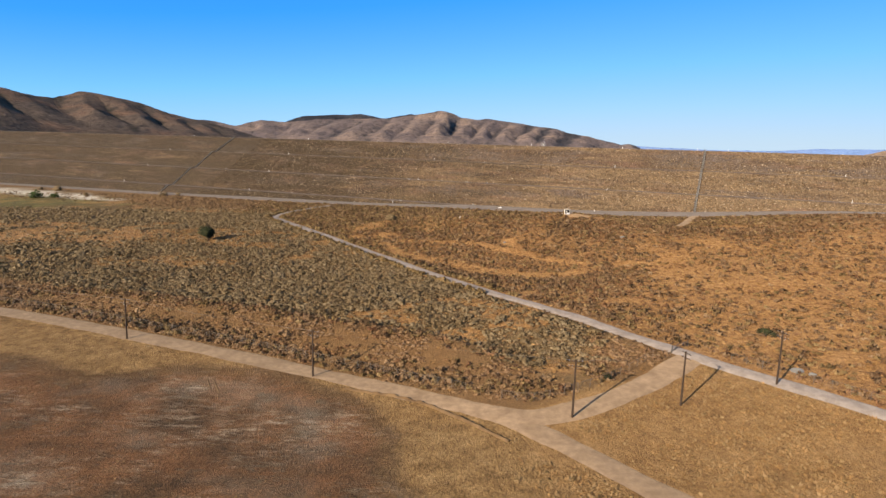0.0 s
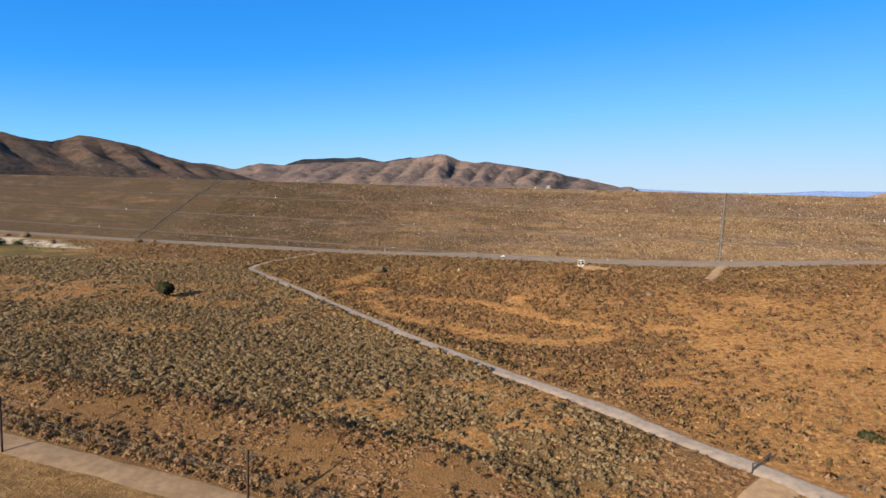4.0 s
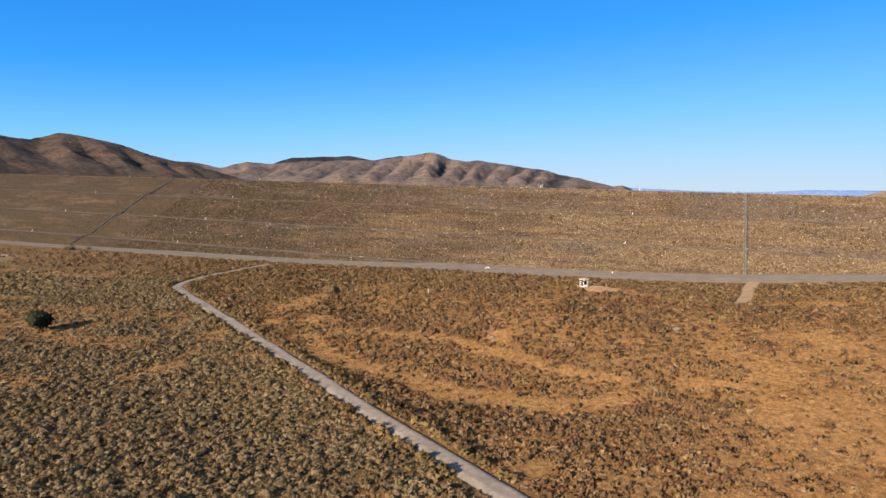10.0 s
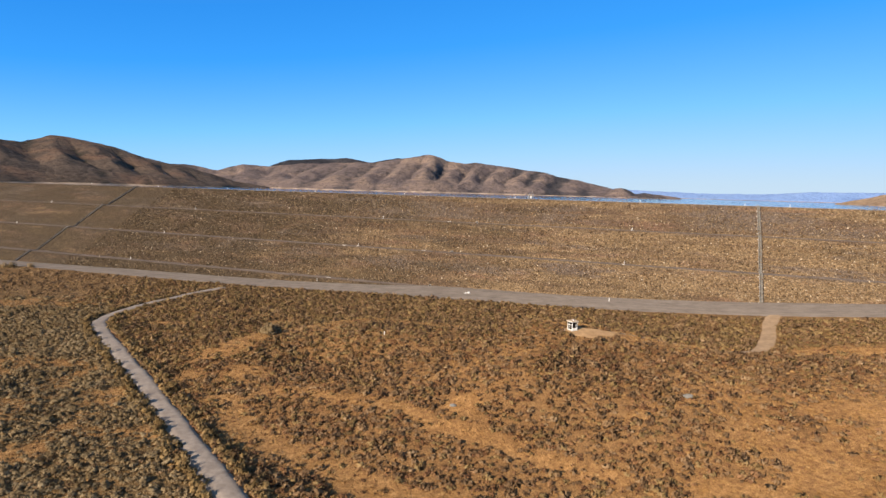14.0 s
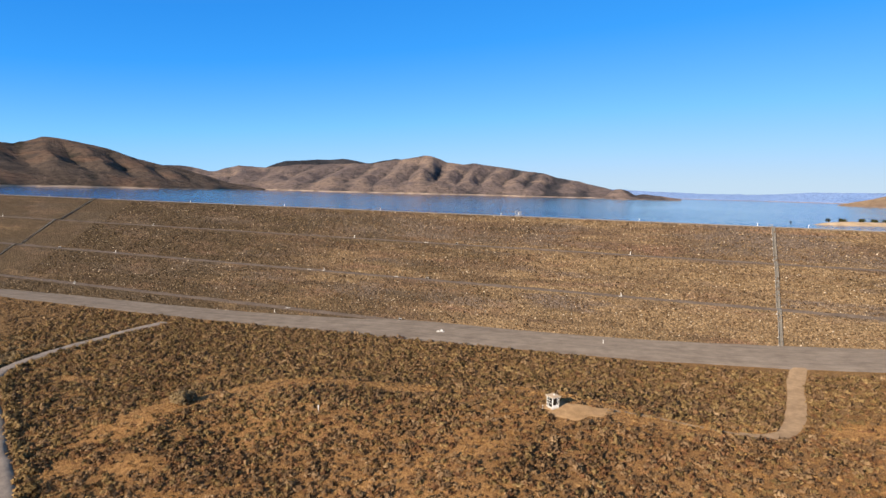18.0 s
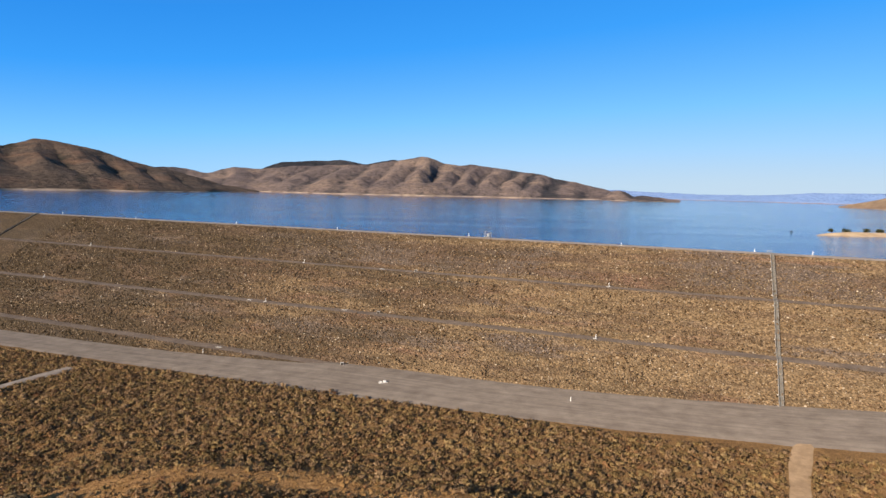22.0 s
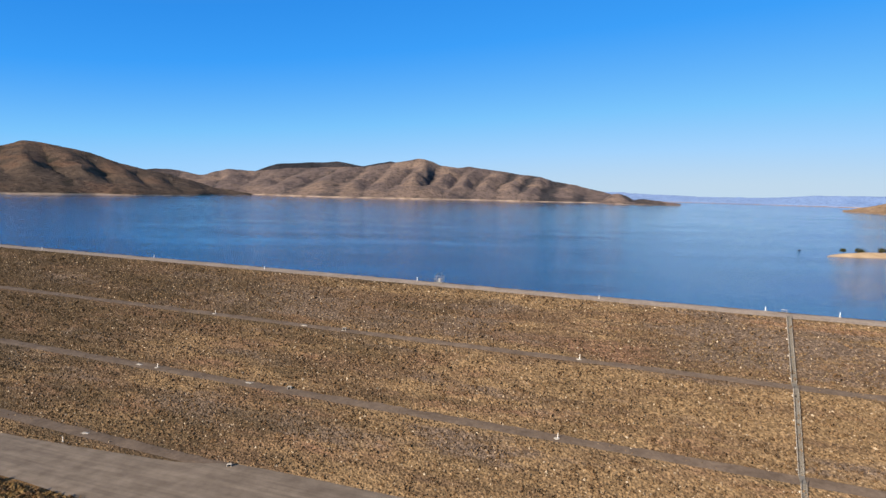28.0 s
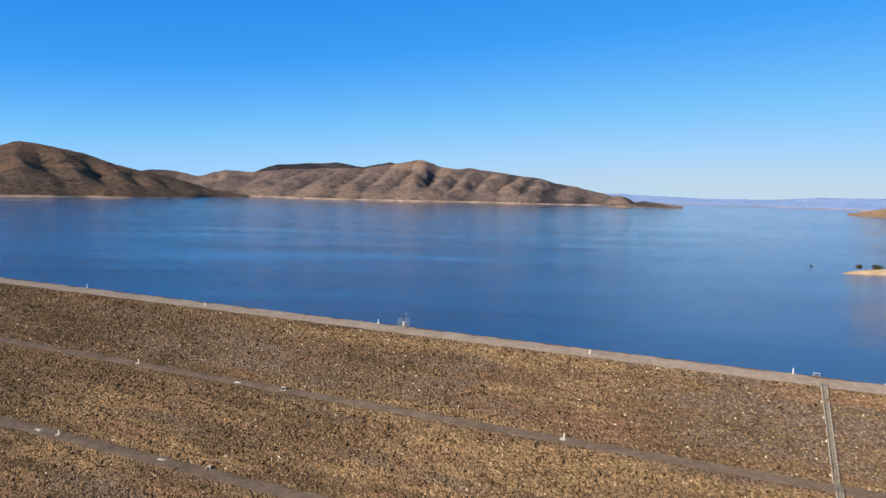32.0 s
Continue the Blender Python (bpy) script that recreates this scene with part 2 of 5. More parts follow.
def off_roads(x, y, spare=0.0):
    """How far points lie outside all the tracks."""
    d = to_line(x, y, FIELD_ROAD) - 2.9
    d = np.minimum(d, to_line(x, y, BRANCH) - 3.2)
    d = np.minimum(d, to_line(x, y, GRAVEL_ROAD) - 2.2)
    d = np.minimum(d, to_line(x, y, TOE_ROAD) - 9.0)
    d = np.minimum(d, 5.0 * (np.hypot((x - 57.0) / 6.0, (y - 257.6) / 3.2) - 1.0))
    return np.minimum(d, to_line(x, y, KIOSK_PATH) - 2.2) - spare


# grassy clearings and thickets on the knoll and the slope below it: centre and half widths
CLEARINGS = [(-33, 268, 8, 6), (-22, 252, 6, 4), (-36, 252, 5, 5), (-25, 239, 7, 4), (-63, 301, 8, 3), (39, 245, 5, 3), (26, 229, 4, 3), (58, 223, 4, 2.5),
             (120, 262, 18, 9), (101, 218, 9, 7), (78, 201, 9, 7), (75, 184, 13, 7), (52, 158, 8, 3), (27, 169, 7, 3.5), (66, 201, 6, 3), (92, 168, 18, 8)]
THICKETS = [(88, 231, 7, 8), (83, 217, 4, 5), (61, 216, 9, 5), (55, 226, 5, 3), (68, 206, 5, 4), (54, 183, 4, 6), (62, 190, 5, 4), (47, 169, 6, 4),
            (35, 170, 6, 3), (17, 187, 6, 4), (26, 212, 5, 3), (40, 225, 7, 4), (60, 148, 7, 3)]
GRASSY = [([(-27, 276), (-14, 282), (0, 285), (15, 286), (30, 284), (42, 276), (52, 269), (62, 261), (78, 257), (90, 258)], 6.0),
          ([(-14, 243), (-6, 240), (6, 234), (15, 229), (21, 223), (30, 219), (40, 213), (50, 207)], 2.6),
          ([(-20, 234), (-13, 224), (-3, 217), (5, 211), (18, 204), (34, 198), (47, 199)], 4.4)]


def zones(x, y):
    """How much of sage, dry grass, bare patch and brown brush grows at each place."""
    n = DAM_N.x * x + DAM_N.y * y
    wob = 7 * fractal(x, y, 30, 11)
    gx = np.interp(y, [p[1] for p in GRAVEL_ROAD], [p[0] for p in GRAVEL_ROAD])
    fy = np.interp(x, [p[0] for p in FIELD_ROAD[::1]], [p[1] for p in FIELD_ROAD])
    east = smooth(-3, 3, x - gx + 0.2 * wob)
    south = smooth(-2, 2, fy - y) * (1 - east) + east * smooth(-3, 3, 118 - y - 0.6 * (x - 54)) * 0
    corner = smooth(-2, 2, (gx - 2) - x) * smooth(-2, 2, x - 16) * smooth(-2, 2, 96 + 0.62 * (x - 17) - y)
    south = np.maximum(south, corner)
    strip = (1 - east) * (1 - south) * (1 - smooth(23, 30, y - fy + 0.5 * wob))
    strip = np.maximum(strip, (1 - east) * (1 - south) * smooth(0, 14, x - 22 + wob) * smooth(0, 12, 135 - y + wob))
    belt = smooth(-4, 5, n - 278 + 7 * smooth(38, 72, x) + 0.45 * wob - 19 * smooth(80, 122, x) + 4 * smooth(-60, -20, -x))
    belt = belt * smooth(-90, -60, x) * (1 - smooth(300, 340, x))
    belt = belt * (1 - 0.9 * smooth(1.25, 0.6, to_line(x, y, GRASSY[0][0]) / 6.5 + 0.03 * wob))
    sage = (1 - east) * (1 - south) * (1 - strip)
    patches = smooth(-0.35, 0.35, 0.75 * fractal(x * 0.8, y * 1.3, 24, 21) + 0.55 * fractal(x, y, 7, 23))
    west_dark = sage * smooth(-20, 25, n - 268 + wob)
    straw = sage * smooth(0.12, 0.3, 0.7 * fractal(x * 0.6, y * 1.6, 30, 31) + 0.5 * fractal(x, y, 8, 33) + 0.5 * smooth(0, 30, y - 215) * smooth(0, 20, 280 - y) - 0.1)
    orange = east * (1 - belt)
    loose = 0.75 * fractal(x, y, 9, 23) + 0.45 * fractal(x * 0.8, y * 1.3, 24, 21)
    clear = 0 * x
    for cx, cy, rx, ry in CLEARINGS:
        clear = np.maximum(clear, smooth(1.25, 0.5, np.hypot((x - cx) / rx, (y - cy) / ry) + 0.5 * loose))
    for line, half in GRASSY:
        clear = np.maximum(clear, smooth(1.2, 0.4, to_line(x, y, line) / half + 0.5 * loose))
    thick = 0 * x
    for cx, cy, rx, ry in THICKETS:
        thick = np.maximum(thick, smooth(1.5, 0.6, np.hypot((x - cx) / rx, (y - cy) / ry) + 0.4 * loose))
    open_east = smooth(52, 74, x + 0.25 * (200 - y) + 4 * loose) * smooth(252, 214, y)
    patches = smooth(-0.85, 0.15, loose + 0.2) * (1 - 0.7 * open_east)
    patches = np.clip(np.maximum(patches * (1 - 0.93 * clear), thick), 0.04, 1)
    d = berm_side(x, y) + 2.0 * fractal(x, y, 12, 43)
    hem = smooth(-21, -19, d) * (1 - smooth(-13, -9, d))
    rim = smooth(-6, -2.5, d) * (1 - smooth(1.5, 3.5, d))
    tufty = smooth(-0.4, 0.15, fractal(x, y, 6, 41))
    bank = strip * np.clip(0.95 * hem + 0.8 * rim + 0.12 * tufty, 0, 1)
    brush = np.clip(np.maximum(east * belt, orange * patches) + bank + west_dark * 0.8, 0, 1)
    bare = south * (1 - corner) * np.maximum(smooth(1.16, 0.9, np.hypot((x + 40 + 0.3 * wob) / 38, (y - 74) / 36) + 0.14 * fractal(x, y, 16, 51)), smooth(1.2, 0.85, np.hypot((x + 90) / 42, (y - 79) / 31) + 0.25 * fractal(x, y, 20, 53)))
    return sage * (1 - west_dark * 0.7), np.clip(orange + strip * 0.2 + straw + 0.3 * corner, 0, 1), bare, brush, south, strip, belt * east

# ---- materials ----
def earth_material():
    k = Nodes("dry_land", rough=0.95, spec=0.1)
    big, mid, fine = k.noise(0.05, 5), k.noise(0.35, 6), k.noise(2.6, 6, rough=0.7)
    z1, z2 = k.attr("cover"), k.attr("cover_b")
    s1 = k.add("SeparateColor", Color=z1.outputs["Color"])
    s2 = k.add("SeparateColor", Color=z2.outputs["Color"])
    # mown stubble: rows of tufts
    rows = k.noise(1.3, 4, stretch=(2.4, 0.7, 1), rough=0.7)
    tan = k.ramp(mid, [(0.3, (0.155, 0.092, 0.038)), (0.5, (0.245, 0.150, 0.064)), (0.72, (0.33, 0.212, 0.098))])
    tan = k.mix(1.0, tan, k.ramp(rows, [(0.36, (0.62, 0.60, 0.55)), (0.5, (1.0, 1.0, 1.0)), (0.64, (1.22, 1.2, 1.15))]), "MULTIPLY")
    sage = k.ramp(fine, [(0.3, (0.085, 0.056, 0.028)), (0.6, (0.165, 0.108, 0.05)), (0.8, (0.25, 0.168, 0.08))])
    orange = k.ramp(k.noise(0.9, 8, rough=0.72), [(0.34, (0.150, 0.080, 0.034)), (0.5, (0.285, 0.156, 0.063)), (0.66, (0.41, 0.242, 0.103))])
    brown = k.ramp(fine, [(0.3, (0.085, 0.048, 0.024)), (0.6, (0.170, 0.098, 0.046)), (0.8, (0.25, 0.152, 0.072))])
    # bare ground: brown and rust, with ash-grey and salt-pale streaks
    soil = k.ramp(k.noise(0.11, 9, rough=0.7), [(0.36, (0.082, 0.052, 0.029)), (0.48, (0.130, 0.072, 0.036)), (0.58, (0.180, 0.090, 0.042)), (0.7, (0.195, 0.118, 0.060))])
    ash = k.step(k.noise(0.16, 10, rough=0.74, stretch=(0.7, 1.2, 1)), 0.55, 0.64)
    soil = k.mix(ash, soil, k.ramp(fine, [(0.35, (0.094, 0.066, 0.040)), (0.7, (0.170, 0.124, 0.078))]))
    where = k.step(k.noise(0.07, 7, rough=0.66), 0.47, 0.62)
    streak = k.step(k.noise(0.5, 12, rough=0.84, stretch=(0.5, 1.3, 1)), 0.48, 0.62)
    salt = k.mix(1.0, where, streak, "MULTIPLY")
    soil = k.mix(salt, soil, k.ramp(fine, [(0.35, (0.26, 0.190, 0.128)), (0.7, (0.44, 0.345, 0.245))]))
    stubble = k.ramp(k.noise(1.7, 5, stretch=(2.0, 0.8, 1), rough=0.75), [(0.36, (0.66, 0.64, 0.6)), (0.5, (1, 1, 1)), (0.66, (1.25, 1.22, 1.16))])
    soil = k.mix(1.0, soil, stubble, "MULTIPLY")
    c = k.mix(s1.outputs["Red"], tan, sage)
    c = k.mix(s1.outputs["Green"], c, orange)
    c = k.mix(k.step(s2.outputs["Red"], 0.0, 1.7), c, brown)
    c = k.mix(s1.outputs["Blue"], c, soil)
    damp = k.mix(1.0, k.step(s1.outputs["Blue"], 0.06, 0.35), k.step(s1.outputs["Blue"], 0.95, 0.45), "MULTIPLY")
    c = k.mix(damp, c, k.mix(1.0, c, (0.66, 0.66, 0.70), "MULTIPLY"))
    pale = k.ramp(mid, [(0.35, (0.42, 0.36, 0.27)), (0.65, (0.6, 0.54, 0.44))])
    c = k.mix(s2.outputs["Green"], c, pale)
    green = k.ramp(mid, [(0.35, (0.06, 0.075, 0.02)), (0.65, (0.15, 0.16, 0.05))])
    c = k.mix(s2.outputs["Blue"], c, green)
    c = k.mix(k.step(big, 0.35, 0.7), c, k.mix(1.0, c, (0.84, 0.80, 0.76), "MULTIPLY"))
    speck = k.mix(k.step(k.noise(7.0, 3), 0.35, 0.6), (0.66, 0.62, 0.56), (1.16, 1.16, 1.13))
    c = k.mix(1.0, c, speck, "MULTIPLY")
    return k.done(c, fine, 0.9, 0.4)


def gravel_material(name, dark, light, stretch_dir=None):
    k = Nodes(name, rough=0.95, spec=0.15)
    c = k.ramp(k.noise(0.25, 6), [(0.3, dark), (0.7, light)])
    tracks = k.noise(0.8, 4)
    if stretch_dir:
        turned = k.add("VectorRotate", Vector=k.coords(), Angle=radians(22.2))
        tracks = k.noise(0.9, 5, vec=turned.outputs["Vector"], stretch=stretch_dir)
    c = k.mix(k.step(tracks, 0.38, 0.62), c, k.mix(1.0, c, (0.78, 0.77, 0.78), "MULTIPLY"))
    grit = k.noise(9.0, 4)
    c = k.mix(1.0, c, k.ramp(grit, [(0.3, (0.8, 0.8, 0.8)), (0.7, (1.12, 1.12, 1.12))]), "MULTIPLY")
    return k.done(c, grit, 0.4, 0.05)


def rockfill_material():
    """Broken rock with dry grass in bands that run along the dam."""
    k = Nodes("rockfill", rough=0.95, spec=0.1)
    along = k.add("VectorRotate", Vector=k.coords(), Angle=radians(22.2)).outputs["Vector"]

    def calc(kind, a, b):
        n = k.t.nodes.new("ShaderNodeMath")
        n.operation = kind
        k.put(n.inputs[0], a)
        k.put(n.inputs[1], b)
        return n.outputs[0]

    cell = k.add("TexVoronoi", Vector=along, Scale=1.7)
    tone = k.ramp(k.noise(2.2, 6, rough=0.7), [(0.3, (0.040, 0.027, 0.018)), (0.52, (0.098, 0.065, 0.042)), (0.72, (0.175, 0.120, 0.078))])
    place = k.add("SeparateXYZ", Vector=along)
    high = k.step(place.outputs["Z"], 37.0, 41.0)
    rim = k.step(place.outputs["Z"], 45.5, 49.0)
    straw = k.ramp(k.noise(1.6, 6, rough=0.7), [(0.32, (0.108, 0.072, 0.040)), (0.7, (0.225, 0.156, 0.088))])
    rust = k.ramp(k.noise(1.3, 6, rough=0.7), [(0.32, (0.094, 0.053, 0.034)), (0.7, (0.192, 0.118, 0.079))])
    grey = k.ramp(k.noise(2.0, 6), [(0.35, (0.070, 0.051, 0.040)), (0.7, (0.155, 0.118, 0.090))])
    east = k.step(place.outputs["X"], -270.0, -40.0)
    lot = calc("ADD", calc("SUBTRACT", calc("MULTIPLY", east, 0.17), calc("MULTIPLY", high, 0.12)), calc("MULTIPLY", rim, 0.16))
    bands = calc("ADD", k.noise(0.11, 9, vec=along, rough=0.7, stretch=(0.22, 1.0, 2.4)), lot)
    c = k.mix(k.step(bands, 0.52, 0.66), tone, straw)
    c = k.mix(calc("MULTIPLY", k.step(k.noise(0.07, 8, vec=along, rough=0.7, stretch=(0.3, 1.1, 2.2)), 0.53, 0.64), 0.8), c, rust)
    worn = calc("ADD", k.noise(0.06, 8, vec=along, rough=0.68, stretch=(0.25, 1.0, 2.6)), calc("SUBTRACT", calc("MULTIPLY", high, 0.085), calc("MULTIPLY", rim, 0.12)))
    c = k.mix(k.step(worn, 0.54, 0.62), c, grey)
    # dark patches that grow more common toward the dam's west end
    dark_patches = calc("SUBTRACT", k.noise(0.09, 8, vec=along, rough=0.7, stretch=(0.3, 1.0, 2.2)), calc("MULTIPLY", east, 0.20))
    c = k.mix(calc("MULTIPLY", k.step(dark_patches, 0.34, 0.50), 0.8), c, k.ramp(k.noise(1.9, 6, rough=0.7), [(0.35, (0.028, 0.021, 0.013)), (0.7, (0.085, 0.062, 0.036))]))
    chips = k.add("TexVoronoi", Vector=along, Scale=2.1)
    c = k.mix(1.0, c, k.ramp(chips.outputs["Color"], [(0.15, (0.62, 0.61, 0.60)), (0.55, (0.97, 0.97, 0.97)), (0.9, (1.5, 1.48, 1.45))]), "MULTIPLY")
    return k.done(c, cell.outputs["Distance"], 1.0, 0.5)


def stone_material():
    k = Nodes("riprap_stone", rough=0.9, spec=0.2)
    r = k.add("NewGeometry").outputs["Random Per Island"]
    c = k.ramp(r, [(0.0, (0.050, 0.034, 0.022)), (0.4, (0.112, 0.075, 0.046)), (0.7, (0.185, 0.130, 0.082)), (0.9, (0.31, 0.236, 0.158)), (1.0, (0.50, 0.42, 0.32))])
    c = k.mix(k.noise(3.0, 5), c, k.mix(1.0, c, (0.6, 0.57, 0.52), "MULTIPLY"))
    return k.done(c, k.noise(6, 4), 0.4, 0.1)


def leaf_material(name, stops, soft=0.12, blades=False):
    k = Nodes(name, rough=0.85, spec=0.15)
    g = k.add("NewGeometry")
    own = k.add("Mix")
    own.inputs[0].default_value = 0.25
    k.put(own.inputs[2], k.attr("plant").outputs["Fac"])
    k.put(own.inputs[3], g.outputs["Random Per Island"])
    c = k.ramp(own.outputs[0], stops)
    c = k.mix(k.step(k.noise(3.2, 4), 0.3, 0.7), k.mix(1.0, c, (0.62, 0.6, 0.55), "MULTIPLY"), c)
    c = k.mix(k.step(k.noise(0.12, 4), 0.42, 0.7), c, k.mix(1.0, c, (0.82, 0.78, 0.7), "MULTIPLY"))
    k.done(c)
    # fine twigs are lit as the rounded body that they make up
    up = k.t.nodes.new("ShaderNodeVectorMath")
    up.operation = "MULTIPLY_ADD"
    k.put(up.inputs[0], g.outputs["Normal"] if blades else k.attr("outward").outputs["Vector"])
    up.inputs[1].default_value, up.inputs[2].default_value = (0.62, 0.62, 0.62), (-0.10, -0.12, 0.36)
    unit = k.t.nodes.new("ShaderNodeVectorMath")
    unit.operation = "NORMALIZE"
    k.put(unit.inputs[0], up.outputs[0])
    k.put(k.b.inputs["Normal"], unit.outputs[0])
    thin = k.add("BsdfTranslucent")
    k.put(thin.inputs["Color"], c)
    both = k.add("MixShader", Fac=soft)
    k.t.links.new(k.b.outputs[0], both.inputs[1])
    k.t.links.new(thin.outputs[0], both.inputs[2])
    k.t.links.new(both.outputs[0], k.t.nodes["Material Output"].inputs["Surface"])
    return k.mat


def concrete_material(name="weathered_concrete", tone=0.5):
    k = Nodes(name, rough=0.85, spec=0.25)
    c = k.ramp(k.noise(1.2, 6), [(0.3, (tone * 0.72, tone * 0.66, tone * 0.58)), (0.7, (tone, tone * 0.94, tone * 0.84))])
    c = k.mix(k.step(k.noise(0.6, 5, stretch=(3, 3, 0.6)), 0.52, 0.75), c, k.mix(1.0, c, (0.7, 0.66, 0.6), "MULTIPLY"))
    return k.done(c, k.noise(14, 4), 0.2, 0.02)


def paint_material(name, tone, rough=0.5, metal=0.0, wear=0.15):
    k = Nodes(name, rough=rough, metal=metal, spec=0.4)
    c = k.mix(k.step(k.noise(2.5, 6), 0.45, 0.8), tone, tuple(v * (1 - wear * 2) for v in tone))
    return k.done(c, k.noise(20, 3), 0.08, 0.01)


def wood_material():
    k = Nodes("creosoted_wood", rough=0.85, spec=0.2)
    c = k.ramp(k.noise(3.0, 6, stretch=(6, 6, 0.35)), [(0.3, (0.020, 0.013, 0.009)), (0.7, (0.055, 0.035, 0.022))])
    return k.done(c, k.noise(5, 4, stretch=(8, 8, 0.4)), 0.4, 0.02)


def water_material():
    k = Nodes("lake_water", rough=0.06, spec=0.5)
    k.b.inputs["IOR"].default_value = 1.333
    k.b.inputs["Specular Tint"].default_value = (0.16, 0.66, 1.0, 1)
    calm = k.noise(0.004, 5, stretch=(1.0, 2.2, 1))
    c = k.ramp(calm, [(0.35, (0.0015, 0.040, 0.135)), (0.65, (0.002, 0.055, 0.175))])
    k.put(k.b.inputs["Roughness"], k.step(k.noise(0.006, 6, stretch=(0.6, 3.0, 1)), 0.2, 4.5))
    swell = k.add("MapRange", Value=k.noise(0.008, 6, rough=0.6, stretch=(0.5, 2.6, 1)))
    swell.inputs["From Min"].default_value, swell.inputs["From Max"].default_value = 0.35, 0.65
    swell.inputs["To Min"].default_value, swell.inputs["To Max"].default_value = 0.35, 1.0
    return k.done(c, k.noise(0.9, 6, rough=0.65, stretch=(1, 1, 1)), swell.outputs["Result"], 0.34)


def hill_material(name, low, high, dark, rust=None, dark_east=False):
    """Dry hillside: pale ribs, dark scrub that thickens in the gullies, scattered bushes and rock."""
    k = Nodes(name, rough=1.0, spec=0.05)
    c = k.ramp(k.noise(0.007, 10, rough=0.68), [(0.34, low), (0.66, high)])
    if rust:
        c = k.mix(k.step(k.noise(0.0035, 8, rough=0.7), 0.5, 0.62), c, rust)
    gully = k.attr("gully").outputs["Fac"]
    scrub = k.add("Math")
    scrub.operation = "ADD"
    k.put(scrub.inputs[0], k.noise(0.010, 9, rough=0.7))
    if dark_east:
        # more of the dark tone on the range's eastern flank
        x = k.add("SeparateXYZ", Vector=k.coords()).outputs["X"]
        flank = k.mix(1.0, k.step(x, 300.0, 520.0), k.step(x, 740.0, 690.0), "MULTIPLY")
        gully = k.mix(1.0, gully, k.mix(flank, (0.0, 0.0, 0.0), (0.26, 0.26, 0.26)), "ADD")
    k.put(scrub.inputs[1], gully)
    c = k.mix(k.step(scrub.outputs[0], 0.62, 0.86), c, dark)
    spots = k.step(k.noise(0.055, 6, rough=0.8), 0.5, 0.62)
    c = k.mix(spots, c, k.mix(1.0, c, (0.45, 0.46, 0.46), "MULTIPLY"))
    rocks = k.step(k.noise(0.075, 5, rough=0.8), 0.62, 0.70)
    c = k.mix(rocks, c, k.mix(1.0, c, (1.6, 1.55, 1.5), "MULTIPLY"))
    return k.done(c, k.noise(0.03, 8, rough=0.65), 0.8, 16.0)


M_LAND = earth_material()
M_DIRT = gravel_material("packed_dirt", (0.220, 0.148, 0.086), (0.300, 0.207, 0.124))
M_GRAVEL = gravel_material("grey_gravel", (0.205, 0.168, 0.138), (0.285, 0.238, 0.196))
M_TOE = gravel_material("toe_gravel", (0.138, 0.111, 0.088), (0.212, 0.174, 0.140), (0.03, 0.9, 1))
M_BENCH = gravel_material("bench_gravel", (0.094, 0.071, 0.055), (0.158, 0.121, 0.093))
M_ROCK = rockfill_material()
M_STONE = stone_material()
M_SAGE = leaf_material("sage_leaves", [(0.0, (0.145, 0.101, 0.053)), (0.5, (0.240, 0.174, 0.095)), (1.0, (0.36, 0.274, 0.162))])
M_BRUSH = leaf_material("dry_brush", [(0.0, (0.116, 0.068, 0.036)), (0.5, (0.200, 0.124, 0.066)), (0.85, (0.300, 0.194, 0.106)), (1.0, (0.41, 0.290, 0.172))])
M_STRAW = leaf_material("dry_grass", [(0.0, (0.22, 0.122, 0.048)), (0.5, (0.31, 0.175, 0.068)), (1.0, (0.42, 0.255, 0.110))], blades=True)
M_RUST = leaf_material("rust_brush", [(0.0, (0.121, 0.057, 0.028)), (0.5, (0.209, 0.108, 0.053)), (1.0, (0.341, 0.196, 0.097))])
M_GREEN = leaf_material("green_leaves", [(0.0, (0.035, 0.05, 0.015)), (0.6, (0.06, 0.085, 0.025)), (1.0, (0.10, 0.12, 0.04))])
M_CONC = concrete_material()
M_STAIR = concrete_material("dark_concrete", 0.15)
M_KERB = concrete_material("stair_kerb", 0.34)
M_BOULDER = concrete_material("boulder_stone", 0.18)
M_PALE = concrete_material("pale_concrete", 0.40)
M_WHITE = paint_material("white_paint", (0.66, 0.64, 0.60))
M_STEEL = paint_material("galvanised_steel", (0.30, 0.30, 0.30), 0.5, 0.5)
M_WOOD = wood_material()
M_DARK = paint_material("near_black", (0.025, 0.025, 0.028), 0.3)
M_WATER = water_material()
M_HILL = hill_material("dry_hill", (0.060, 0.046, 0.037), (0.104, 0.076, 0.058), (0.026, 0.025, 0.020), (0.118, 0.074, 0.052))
# the range's cool, less red tones carry some distance haze in their colour
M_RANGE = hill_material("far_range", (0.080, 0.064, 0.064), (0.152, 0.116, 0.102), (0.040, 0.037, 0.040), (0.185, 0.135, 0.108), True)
M_EAST = hill_material("tan_hill", (0.17, 0.115, 0.075), (0.27, 0.19, 0.125), (0.09, 0.07, 0.05))
M_RIDGE = hill_material("dark_ridge", (0.030, 0.030, 0.036), (0.050, 0.046, 0.048), (0.022, 0.023, 0.028))
# distance haze is painted into these hills as a pale blue base colour
M_HAZE = hill_material("haze_painted_hills", (0.150, 0.235, 0.43), (0.172, 0.258, 0.45), (0.138, 0.220, 0.41))
k = Nodes("pale_shore", rough=0.95)
